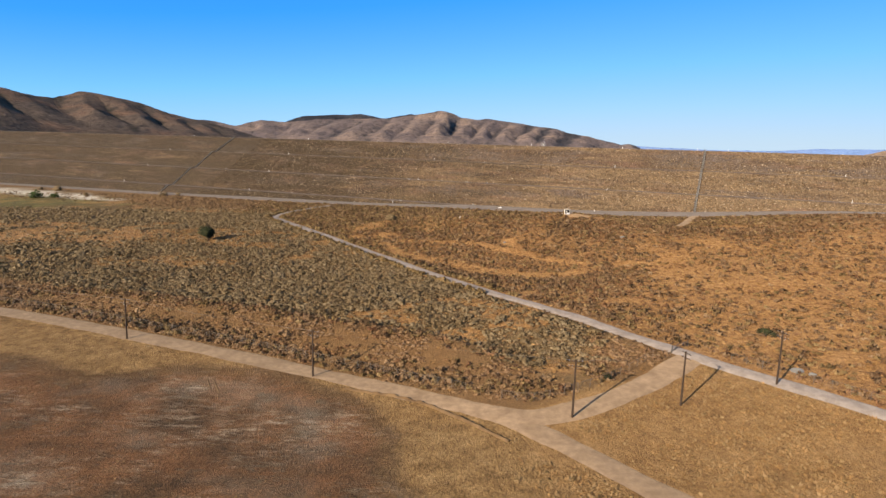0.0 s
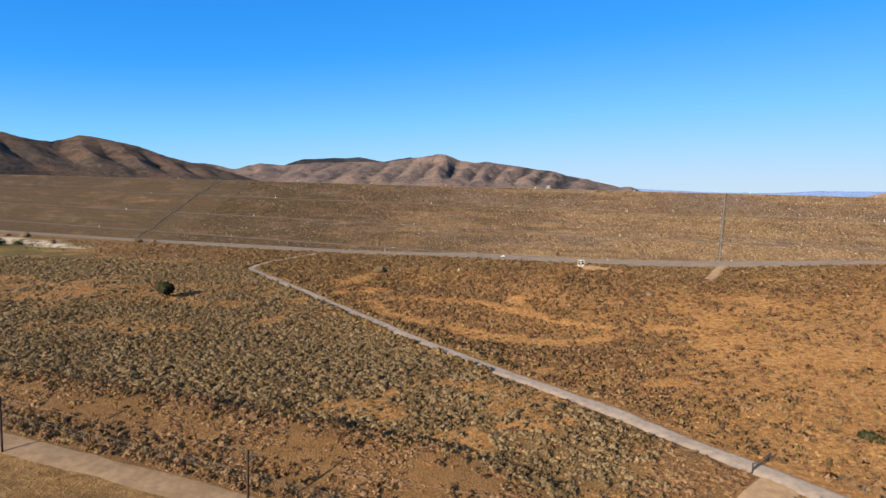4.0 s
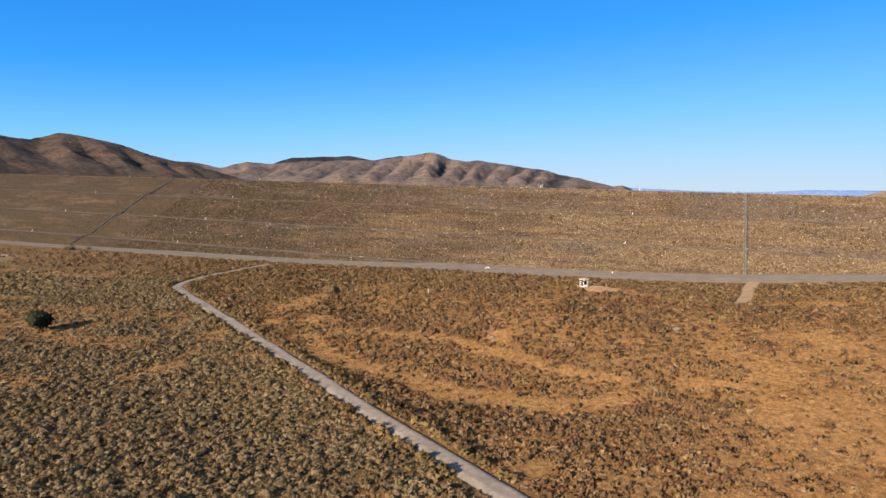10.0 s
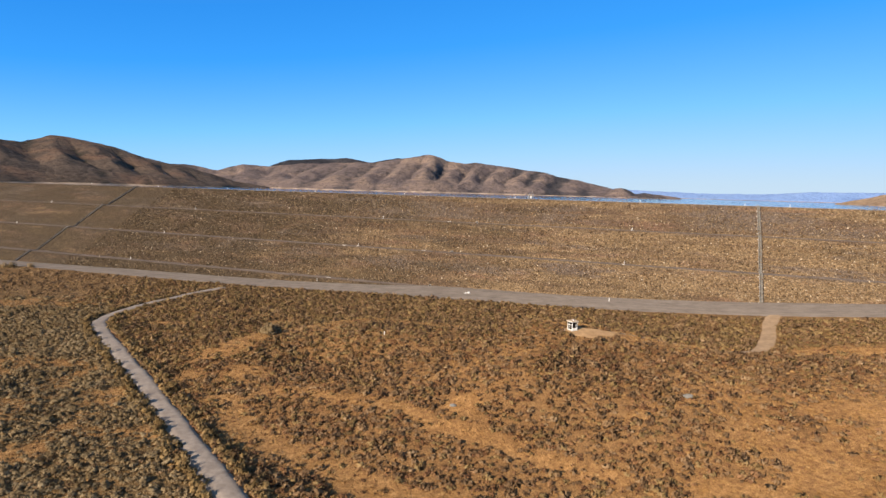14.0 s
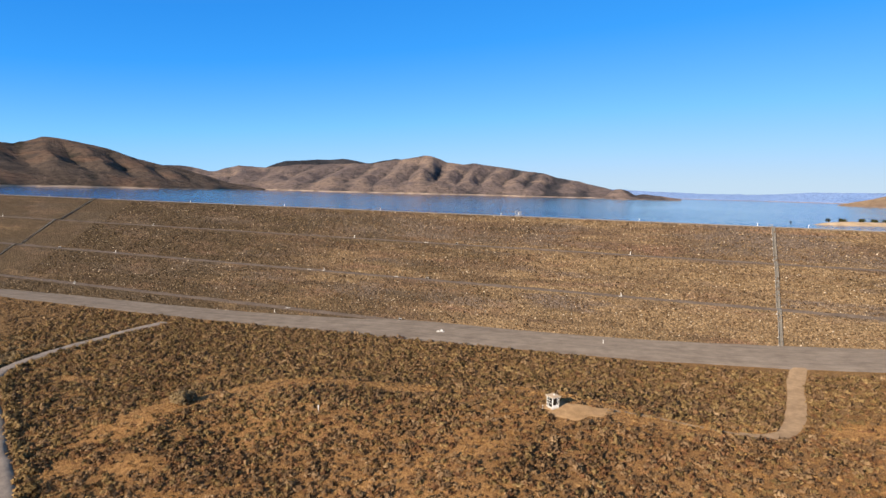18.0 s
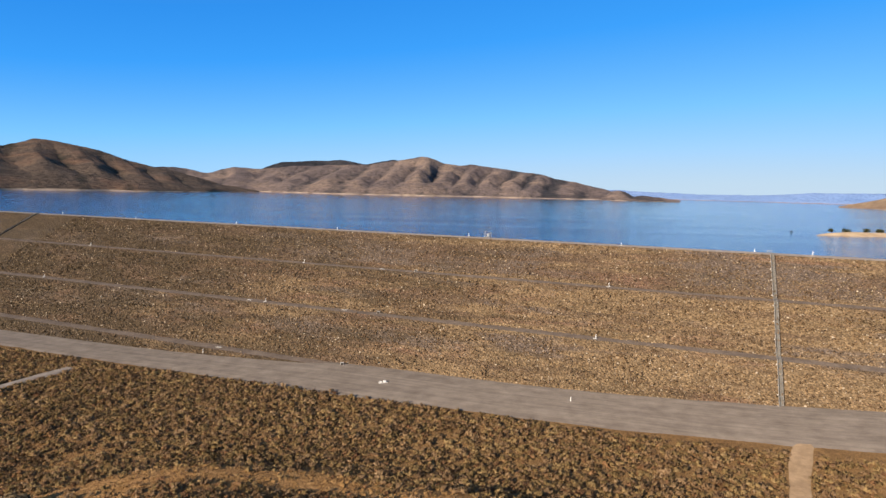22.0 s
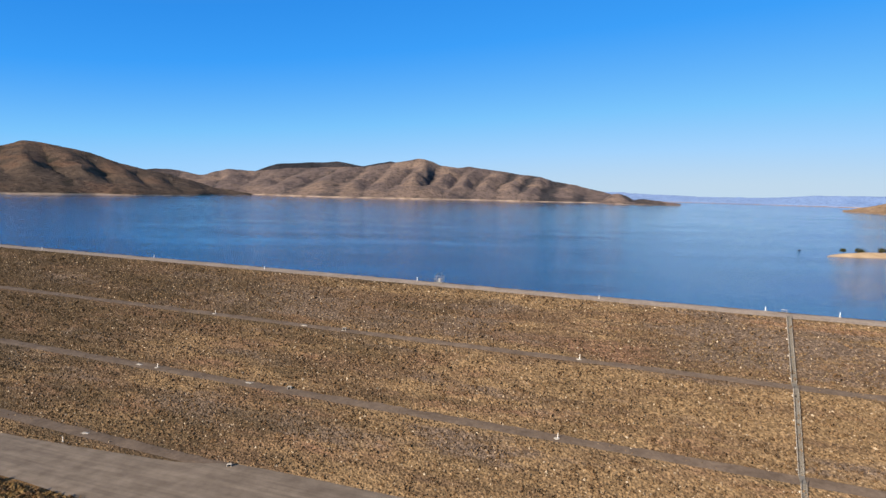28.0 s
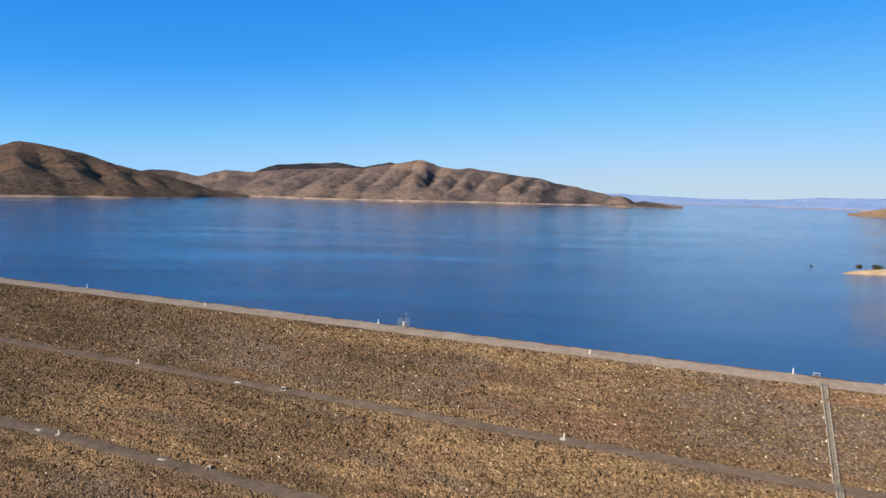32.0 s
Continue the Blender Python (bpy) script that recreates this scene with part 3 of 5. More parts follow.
M_STRAND = k.done(k.ramp(k.noise(0.02, 6), [(0.35, (0.12, 0.088, 0.064)), (0.65, (0.31, 0.240, 0.185))]), k.noise(0.5, 5), 0.4, 0.5)

# ---- ground: one sheet to the horizon ----
def stretched(lo, hi, step, reach):
    mid = list(np.arange(lo, hi + step, step))
    out, d, v = [], step, hi + step
    while v < reach:
        d *= 1.35
        v += d
        out.append(min(v, reach))
    a, d, v = [], step, lo
    while v > -reach:
        d *= 1.35
        v -= d
        a.append(max(v, -reach))
    return np.array(a[::-1] + mid + out)


gx, gy = stretched(-330.0, 290.0, 1.9, 4950.0), stretched(20.0, 400.0, 1.8, 4950.0)
GX, GY = np.meshgrid(gx, gy)
px, py = GX.ravel(), GY.ravel()
me = raw_mesh("ground", np.stack([px, py, land(px, py)], -1), grid_faces(len(gy), len(gx)), M_LAND, True)
sage_z, orange_z, bare_z, brush_z, south_z, strip_z = zones(px, py)[:6]
pond = smooth(1.2, 0.7, np.hypot((px + 290) / 75, (py - 428 + 0.45 * (px + 290)) / 14) + 0.3 * fractal(px, py, 14, 61))
lush = smooth(1.2, 0.6, np.hypot((px + 255) / 60, (py - 385 + 0.3 * (px + 255)) / 40) + 0.35 * fractal(px, py, 16, 63))
scald = np.hypot((px + 42) / 30, (py - 79) / 30.5) + 0.07 * fractal(px, py, 9, 65)
ring = np.exp(-((scald - 0.93) / 0.09) ** 2) * smooth(-0.3, 0.35, fractal(px * 0.6, py, 5, 66)) * smooth(-70, -52, px)
ring = np.maximum(ring, 0.8 * smooth(1.0, 0.9, scald) * smooth(0.2, 0.5, fractal(px * 0.5, py, 7, 67)))
pond = np.maximum(pond, 0.10 * ring * south_z)
for nm, cols in (("cover", (sage_z, orange_z * (1 - 0.7 * strip_z), bare_z)), ("cover_b", (np.maximum(brush_z, 1.2 * strip_z), pond, lush * 0.45 * (1 - pond)))):
    at = me.attributes.new(nm, "FLOAT_COLOR", "POINT")
    at.data.foreach_set("color", np.stack([*cols, np.ones_like(px)], -1).astype(np.float32).ravel())
tagged(new("ground", me), "dry grass and brush land sloping up to the dam", "ground", kind="structure")


def ribbon(name, line, half, mat, label, lift=0.06, over=land, edge=0.0, cols=7):
    """A track laid on the ground along a line, crowned, with edges that dip into the soil."""
    p = np.array(line, float)
    s = np.r_[0, np.cumsum(np.hypot(*np.diff(p, axis=0).T))]
    t = np.arange(0, s[-1], 1.5)
    x, y = np.interp(t, s, p[:, 0]), np.interp(t, s, p[:, 1])
    dx, dy = np.gradient(x), np.gradient(y)
    l = np.hypot(dx, dy)
    w = np.linspace(-1, 1, cols)
    hw = half * (1 + 0.07 * lattice(t, t * 0, 9, 5) + 0.08 * lattice(t, t * 0, 3, 6))[:, None]
    vx = x[:, None] + w * hw * (dy / l)[:, None]
    vy = y[:, None] - w * hw * (dx / l)[:, None]
    vz = over(vx, vy) + lift - edge * (np.abs(w) ** 6) * np.ones_like(vx)
    me = raw_mesh(name, np.stack([vx, vy, vz], -1).reshape(-1, 3), grid_faces(len(t), cols)[:, ::-1], mat, True)
    return tagged(new(name, me), label, "road", kind="structure")


ribbon("road_field", FIELD_ROAD, 2.55, M_DIRT, "tan packed dirt road between dry fields", 0.10, edge=0.12)
ribbon("road_branch", BRANCH, 2.75, M_DIRT, "short tan dirt link between two tracks", 0.14, edge=0.12)
ribbon("road_gravel", GRAVEL_ROAD, 2.25, M_GRAVEL, "pale grey gravel road winding through sagebrush", 0.4, edge=0.42)
PROFILE = [(318, -2.0), (330, 5.6), (343.0, 13.6), (347.0, 13.6), (366.0, 25.85), (370.0, 25.85), (389.5, 38.3), (393.0, 38.3), (415.5, 50.2), (424.5, 50.2), (462, 30.0), (520, 4.0)]


def dam_z(n):
    return np.interp(n, [a for a, b in PROFILE], [b for a, b in PROFILE])


tu = np.arange(-1300, 1001, 3.0)
near = 322.5 + 0.6 * np.sin(tu / 60) + 0.5 * lattice(tu, tu * 0, 6, 8) + 2.5 * smooth(-60, 0, tu) - 1.5 * smooth(-180, -130, tu) * smooth(-60, -100, tu)
far = 338.5 + 5.0 * smooth(-260, -140, tu) + 10.0 * smooth(-115, 0, tu) + 0.8 * lattice(tu, tu * 0, 5, 9) + 4 * smooth(0, 120, tu)
for n in np.arange(336.0, 366.0, 0.75):
    # gravel reaches up to the line where the rock begins
    far = np.where((far < n + 1.5) & (dam_z(n) < land(DAM_U.x * tu + DAM_N.x * n, DAM_U.y * tu + DAM_N.y * n) + 0.3), n + 1.5, far)
tw = np.linspace(0, 1, 13)
tn = near + (far - near) * tw[:, None]
tx, ty = DAM_U.x * tu + DAM_N.x * tn, DAM_U.y * tu + DAM_N.y * tn
tz = land(tx, ty) + 0.22 - 0.25 * (np.abs(2 * tw - 1)[:, None] ** 8)
me = raw_mesh("road_toe", np.stack([tx, ty, tz], -1).reshape(-1, 3), grid_faces(13, len(tu)), M_TOE, True)
tagged(new("road_toe", me), "wide graded gravel road along the foot of the dam", "road", kind="structure")
ribbon("path_hut", HUT_TRAIL, 0.7, M_DIRT, "faint trodden trail along the knoll to the hut", 0.08, edge=0.1, cols=5)
ribbon("path_kiosk", KIOSK_PATH, 1.9, M_DIRT, "sandy footpath from the dam road to the hut", 0.12, edge=0.12)

# ---- dam ----
du = np.arange(-1400, 1101, 4.0)
dn = np.unique(np.r_[[a for a, b in PROFILE], np.arange(330, 428, 1.5)])
DU, DN = np.meshgrid(du, dn)
face = ((DN > 331) & (DN < 414) & (np.abs(DN - 345) > 3) & (np.abs(DN - 368) > 3) & (np.abs(DN - 391.2) > 2.8)) * 1.0
rz = dam_z(DN) + face * 0.18 * fractal(DU, DN, 7, 71) * 1.5
me = raw_mesh("dam_embankment", np.stack([DAM_U.x * DU + DAM_N.x * DN, DAM_U.y * DU + DAM_N.y * DN, rz], -1).reshape(-1, 3), grid_faces(len(dn), len(du)), M_ROCK, True)
tagged(new("dam_embankment", me), "long rockfill dam embankment with level benches and dry grass", "dam", kind="structure")


def bench(name, n, half, mat, label, lift=0.1, fall=0.04):
    ribbon(name, [dam_xy(u, n) for u in range(-1300, 1001, 10)], half, mat, label, lift, over=lambda x, y: dam_z(DAM_N.x * x + DAM_N.y * y) + fall * (DAM_N.x * x + DAM_N.y * y - n + half), edge=0.1, cols=5)


bench("bench_lower", 345.0, 2.0, M_BENCH, "narrow gravel bench low on the dam face")
bench("bench_middle", 368.0, 2.0, M_BENCH, "narrow gravel bench across the middle of the dam face")
bench("bench_upper", 391.2, 1.8, M_BENCH, "narrow gravel bench high on the dam face")
bench("road_crest", 420.2, 4.3, M_GRAVEL, "level gravel road along the dam crest", 0.12, 0.0)

# ---- lake and hills ----
wx, wy = np.linspace(-4900, 4900, 40), np.linspace(0, 1, 40)
WX, WT = np.meshgrid(wx, wy)
start = (430 - DAM_N.x * WX) / DAM_N.y
WY = start + (4900 - start) * WT ** 2
keep = np.stack([WX, WY, np.full_like(WX, WATER)], -1).reshape(-1, 3)
lake = new("water_lake", raw_mesh("water_lake", keep, grid_faces(40, 40), M_WATER, True))
tagged(lake, "wide calm blue reservoir lake behind the dam", "lake", kind="structure")

VIEW = (78.0, 256.0, 90.0)


def hills(name, label, skyline, shore, mat, seed, spur=0.2, back=500.0, rows=46, step=0.1, scale=260.0, ribs=()):
    """A range of hills: skyline rows are degrees east of north, distance and height; shore rows are degrees and distance; ribs give where each spur starts on the crest and where it meets the shore, in degrees."""
    az = np.arange(skyline[0][0], skyline[-1][0] + step / 2, step)
    dist = np.interp(az, [s[0] for s in skyline], [s[1] for s in skyline])
    top = np.interp(az, [s[0] for s in skyline], [s[2] for s in skyline])
    k = np.ones(5) / 5
    top = np.convolve(np.pad(top, 2, mode="edge"), k, "valid")
    foot = np.interp(az, [s[0] for s in shore], [s[1] for s in shore])
    foot = foot + 45 * lattice(az * 0.4, az * 0, 1, seed)
    s = np.concatenate([[-0.03, -0.005, 0.009], np.linspace(0.03, 1, rows), np.linspace(1.05, 1 + 0.9, 8)])
    S, AZ = np.meshgrid(s, az, indexing="ij")
    D = foot + (dist - foot) * np.minimum(S, 1) + np.maximum(S - 1, 0) * back
    X, Y = VIEW[0] + D * np.sin(np.radians(AZ)), VIEW[1] + D * np.cos(np.radians(AZ))
    rise = np.clip(S, -0.2, 1)
    H = (top - WATER) * np.where(rise > 0, np.abs(rise) ** 0.8, rise * 4)
    warp = 0.6 * fractal(X, Y, scale * 2.2, seed + 3)
    across, along = np.radians(AZ) * 2800 + 0.45 * D, D
    q = fractal(across + 150 * warp, along * 0.42 - 120 * warp, scale, seed, 2) + 0.25 * fractal(X, Y, scale * 0.35, seed + 6)
    ridge = 1 - np.sqrt(q * q + 0.006) * 2.0
    if ribs:
        run = np.clip(S, 0, 1)
        bent = AZ + 0.55 * fractal(X, Y, 260, seed + 11) + 0.25 * fractal(X, Y, 80, seed + 12)
        marks = sorted(ribs)
        near = np.full_like(AZ, 9.0)
        for i, (head, toe) in enumerate(marks):
            gap = np.mean([abs(marks[j][0] - head) for j in (i - 1, i + 1) if 0 <= j < len(marks)])
            near = np.minimum(near, np.abs(bent - toe - (head - toe) * run) / (0.5 * gap))
        ridge = 0.78 * (1 - np.clip(near, 0, 1) ** 1.4) + 0.24 * ridge
    bell = np.clip(S * 2.2, 0, 1) * np.clip((1 - S) * 1.6, 0, 1) ** 0.8
    H = H * (1 - spur * bell * (1 - np.clip(ridge, -0.4, 1))) + (S > 0) * 4 * fractal(X, Y, 60, seed + 9) * np.clip(S * 6, 0, 1)
    H = np.where(S > 1, H * (1 - (S - 1) * 0.9), H)
    me = raw_mesh(name, np.stack([X, Y, WATER + H], -1).reshape(-1, 3), grid_faces(len(s), len(az)), mat, True)
    at = me.attributes.new("gully", "FLOAT", "POINT")
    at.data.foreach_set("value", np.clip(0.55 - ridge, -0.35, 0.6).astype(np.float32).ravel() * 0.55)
    hill = tagged(new(name, me), label, "hill")
    # the strip laid bare by the falling water
    sx, sy = np.stack([X[1], X[1] * 0.5 + X[2] * 0.5, X[2]]), np.stack([Y[1], Y[1] * 0.5 + Y[2] * 0.5, Y[2]])
    sz = WATER + np.stack([H[1], H[1] * 0.5 + H[2] * 0.5, H[2]]) + 0.9 + 0.8 * lattice(sx, sy, 20, seed)
    strand = new("shoreline", raw_mesh("shoreline", np.stack([sx, sy, sz], -1).reshape(-1, 3), grid_faces(3, len(az)), M_STRAND, True))
    strand.parent = hill
    tagged(strand, label="pale bare strip above the water")
    return hill


POINT_TOPS = [(14.64, 2783, -0.81), (15.37, 2783, -0.27), (16.12, 2783, -0.15), (16.87, 2783, -0.28), (17.38, 2783, -0.63), (18.01, 2783, -0.51), (18.75, 2783, -0.54), (20.06, 2782, -0.71), (21.4, 2782, -0.87)]


def sky_at(az, dist, el):
    return (az, dist, VIEW[2] + dist * math.tan(radians(el)))


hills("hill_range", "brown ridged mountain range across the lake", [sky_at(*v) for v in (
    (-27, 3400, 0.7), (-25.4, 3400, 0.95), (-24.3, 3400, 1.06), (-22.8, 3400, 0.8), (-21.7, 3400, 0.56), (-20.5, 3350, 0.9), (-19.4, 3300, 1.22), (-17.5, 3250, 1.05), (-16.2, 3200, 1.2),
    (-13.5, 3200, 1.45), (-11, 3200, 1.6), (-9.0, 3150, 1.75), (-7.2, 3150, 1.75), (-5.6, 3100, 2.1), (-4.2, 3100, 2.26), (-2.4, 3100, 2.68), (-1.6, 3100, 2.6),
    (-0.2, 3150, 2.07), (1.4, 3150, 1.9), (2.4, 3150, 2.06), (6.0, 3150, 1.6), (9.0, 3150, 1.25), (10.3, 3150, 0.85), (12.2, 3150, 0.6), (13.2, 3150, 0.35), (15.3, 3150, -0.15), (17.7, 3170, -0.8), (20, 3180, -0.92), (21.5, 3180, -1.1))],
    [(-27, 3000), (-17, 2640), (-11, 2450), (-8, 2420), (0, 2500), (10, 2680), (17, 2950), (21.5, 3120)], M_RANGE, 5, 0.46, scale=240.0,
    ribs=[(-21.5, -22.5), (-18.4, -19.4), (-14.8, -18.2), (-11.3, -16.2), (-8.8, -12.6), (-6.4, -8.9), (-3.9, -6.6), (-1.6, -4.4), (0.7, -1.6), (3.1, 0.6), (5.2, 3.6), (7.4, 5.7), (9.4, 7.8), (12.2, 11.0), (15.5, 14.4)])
hills("hill_ridge", "dark distant ridge behind the brown range", [sky_at(*v) for v in (
    (-19, 3900, 0.3), (-16.5, 3900, 1.3), (-15.1, 3900, 1.83), (-12.5, 3900, 2.0), (-9.6, 3900, 2.2), (-8.5, 3900, 2.0), (-7.5, 3900, 1.84), (-5.0, 3900, 2.39), (-4.3, 3900, 2.2), (-3, 3900, 1.2))],
    [(-19, 3500), (-3, 3500)], M_RIDGE, 15, 0.2, scale=500.0)
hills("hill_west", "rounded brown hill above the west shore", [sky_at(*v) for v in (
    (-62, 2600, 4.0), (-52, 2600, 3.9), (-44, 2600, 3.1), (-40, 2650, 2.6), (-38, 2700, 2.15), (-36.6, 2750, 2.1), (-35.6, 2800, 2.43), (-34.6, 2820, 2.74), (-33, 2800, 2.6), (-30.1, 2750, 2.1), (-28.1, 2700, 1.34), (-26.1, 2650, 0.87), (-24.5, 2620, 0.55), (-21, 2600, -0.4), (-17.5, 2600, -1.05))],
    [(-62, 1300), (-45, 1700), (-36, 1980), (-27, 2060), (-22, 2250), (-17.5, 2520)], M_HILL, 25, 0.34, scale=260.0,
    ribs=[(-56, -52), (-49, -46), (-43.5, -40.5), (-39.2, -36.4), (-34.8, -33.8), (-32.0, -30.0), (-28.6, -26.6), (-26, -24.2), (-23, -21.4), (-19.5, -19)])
hills("hill_east", "low tan hill on the east shore", [sky_at(*v) for v in (
    (33.5, 2600, -1.1), (34.5, 2600, -0.85), (36, 2600, -0.45), (38, 2600, 0.2), (42, 2600, 1.4), (48, 2600, 2.4), (60, 2600, 3.0))],
    [(33.5, 2560), (36, 2300), (40, 1900), (60, 1500)], M_EAST, 35, 0.25, step=0.2)
hills("hill_point", "low tan hillocks at the end of the brown range", [sky_at(*v) for v in POINT_TOPS],
    [(POINT_TOPS[0][0], 2640), (POINT_TOPS[-1][0], 2720)], M_RANGE, 55, 0.5, back=200.0, rows=14, scale=120.0)
hills("hill_far", "hills beyond the far shore with haze painted pale blue", [sky_at(*v) for v in (
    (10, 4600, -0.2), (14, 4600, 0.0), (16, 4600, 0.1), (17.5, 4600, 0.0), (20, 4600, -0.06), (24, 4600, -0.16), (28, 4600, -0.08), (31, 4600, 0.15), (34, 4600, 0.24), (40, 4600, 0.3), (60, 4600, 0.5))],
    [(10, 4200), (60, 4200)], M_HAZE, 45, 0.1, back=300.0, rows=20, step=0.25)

M_OLIVE = leaf_material("olive_leaves", [(0.0, (0.128, 0.084, 0.036)), (0.5, (0.226, 0.151, 0.065)), (1.0, (0.371, 0.255, 0.121))])
M_SLOPE = leaf_material("slope_leaves", [(0.0, (0.120, 0.074, 0.042)), (0.6, (0.225, 0.146, 0.084)), (1.0, (0.33, 0.226, 0.134))])
M_BANK = leaf_material("bank_grass", [(0.0, (0.170, 0.088, 0.046)), (0.4, (0.275, 0.165, 0.086)), (1.0, (0.41, 0.272, 0.155))])
M_SCRUB = leaf_material("dark_scrub", [(0.0, (0.050, 0.034, 0.020)), (0.6, (0.100, 0.070, 0.038)), (1.0, (0.17, 0.120, 0.066))])
M_BLEACHED = leaf_material("bleached_grass", [(0.0, (0.135, 0.092, 0.050)), (0.5, (0.215, 0.155, 0.090)), (1.0, (0.32, 0.245, 0.155))], blades=True)
M_FIELD = leaf_material("field_straw", [(0.0, (0.215, 0.132, 0.058)), (0.5, (0.285, 0.180, 0.082)), (1.0, (0.37, 0.245, 0.118))], blades=True)

# ---- brush, grass and riprap ----
def leafage(seed, leaves, size, height=0.62):
    """A shrub of many small loose leaf clumps spread over a rounded, uneven shape."""
    rng = np.random.default_rng(seed)
    lobes = [(rng.normal(0, 0.19), rng.normal(0, 0.19), rng.uniform(0.05, height * 0.5), rng.uniform(0.20, 0.34)) for k in range(4)]
    vs, fs, ns = [], [], []
    for k in range(leaves):
        x, y, z, r = lobes[k % 4]
        d = Vector((rng.normal(), rng.normal(), abs(rng.normal()) * 0.9 + 0.05)).normalized()
        c = Vector((x, y, z)) + d * r * rng.uniform(0.75, 1.1)
        # most sprays lie like shingles on the rounded body, some stick out of it
        face = (d + Vector((0, 0, 0.25)) + Vector(rng.normal(0, 0.34, 3))).normalized()
        t = face.cross(Vector(rng.normal(0, 1, 3))).normalized()
        if rng.uniform() < 0.22:
            t = (d * 0.8 + Vector((0, 0, 0.5)) + Vector(rng.normal(0, 0.3, 3))).normalized()
        b = face.cross(t).normalized()
        w = size * rng.uniform(0.65, 1.4)
        i = len(vs)
        vs += [(c - t * w * 0.7 + b * w * 0.62)[:], (c - t * w * 0.7 - b * w * 0.62)[:], (c + t * w * 1.5)[:]]
        fs.append((i, i + 1, i + 2))
        body = (d * 0.8 + Vector((c.x, c.y, c.z * 0.6)).normalized() * 0.5 + Vector(rng.normal(0, 0.16, 3))).normalized()
        ns += [body[:]] * 3
    vs = np.array(vs)
    vs[:, 2] = np.maximum(vs[:, 2], 0.0)
    return vs, np.array(fs), np.array(ns)


def burst(seed, blades, spread=0.35, height=1.0, width=0.09):
    """A tuft of pointed blades that share one root."""
    rng = np.random.default_rng(seed)
    vs, fs = [(0, 0, 0)], []
    for k in range(blades):
        a, r = rng.uniform(0, 2 * math.pi), rng.uniform(0.2, 1.0) * spread
        t = Vector((math.cos(a) * r, math.sin(a) * r, height * rng.uniform(0.55, 1.0)))
        s = Vector((-math.sin(a), math.cos(a), 0)) * width * rng.uniform(0.6, 1.4)
        b = t * 0.45
        i = len(vs)
        vs += [tuple(b + s), tuple(b - s), tuple(t)]
        fs += [(0, i + 1, i), (i, i + 1, i + 2)]
    vs = np.array(vs, float)
    ns = vs / np.maximum(np.linalg.norm(vs, axis=1), 0.1)[:, None] * (0.7, 0.7, 0.25) + (-0.22, -0.26, 0.45)
    return vs, np.array(fs), ns


def stone(seed):
    rng = np.random.default_rng(seed)
    vs = np.array([(1, 0, 0), (-1, 0, 0), (0, 1, 0), (0, -1, 0), (0, 0, 1), (0, 0, -1)], float) * 0.5
    vs = vs * rng.uniform(0.55, 1.2, (6, 1)) + rng.normal(0, 0.12, (6, 3))
    fs = np.array([(0, 2, 4), (2, 1, 4), (1, 3, 4), (3, 0, 4), (2, 0, 5), (1, 2, 5), (3, 1, 5), (0, 3, 5)])
    return vs, fs, vs * 2


def scatter(name, shapes, xy, z, size, tall, mat, label, category, seed, soft=True):
    """Many small growing or lying pieces, joined into one mesh."""
    rng = np.random.default_rng(seed)
    pick = rng.integers(0, len(shapes), len(xy))
    V, F, N, T, base = [], [], [], [], 0
    for k, (vs, fs, ns) in enumerate(shapes):
        i = np.where(pick == k)[0]
        if not len(i):
            continue
        a = rng.uniform(0, 2 * math.pi, len(i))
        c, s = np.cos(a)[:, None], np.sin(a)[:, None]
        w, h = size[i][:, None], (size * tall)[i][:, None]
        x = (vs[:, 0] * c - vs[:, 1] * s) * w + xy[i, 0:1]
        y = (vs[:, 0] * s + vs[:, 1] * c) * w + xy[i, 1:2]
        zz = vs[:, 2] * h + z[i][:, None]
        V.append(np.stack([x, y, zz], -1).reshape(-1, 3))
        N.append(np.stack([ns[:, 0] * c - ns[:, 1] * s, ns[:, 0] * s + ns[:, 1] * c, ns[:, 2] + 0 * c], -1).reshape(-1, 3))
        T.append(np.repeat(rng.uniform(0, 1, len(i)), len(vs)))
        F.append((fs[None] + (np.arange(len(i)) * len(vs))[:, None, None]).reshape(-1, 3) + base)
        base += len(i) * len(vs)
    me = raw_mesh(name, np.concatenate(V), np.concatenate(F), mat, soft)
    at = me.attributes.new("outward", "FLOAT_VECTOR", "POINT")
    at.data.foreach_set("vector", np.concatenate(N).astype(np.float32).ravel())
    at = me.attributes.new("plant", "FLOAT", "POINT")
    at.data.foreach_set("value", np.concatenate(T).astype(np.float32))
    return tagged(new(name, me), label, category, kind="stuff")


rng = np.random.default_rng(7)

SHRUBS = [leafage(k, 56, 0.125) for k in range(6)]
LITTLE = [leafage(20 + k, 30, 0.155) for k in range(10)]
MINI = [leafage(80 + k, 19, 0.185) for k in range(12)]
WISPS = [burst(150 + k, 4, 0.9, 1.0, 0.13) for k in range(6)]
HUMMOCKS = [leafage(200 + k, 40, 0.115, 0.5) for k in range(8)]
TINY = [leafage(120 + k, 10, 0.25) for k in range(10)]
TUFTS = [burst(40 + k, 5, 0.7, 1.0, 0.16) for k in range(6)]


def beside(line, off, keep):
    p = np.array(line, float)
    d = np.gradient(p, axis=0)
    d /= np.hypot(*d.T)[:, None]
    q = p + off * np.stack([-d[:, 1], d[:, 0]], -1)
    return [tuple(v) for v in q if keep(*v)]


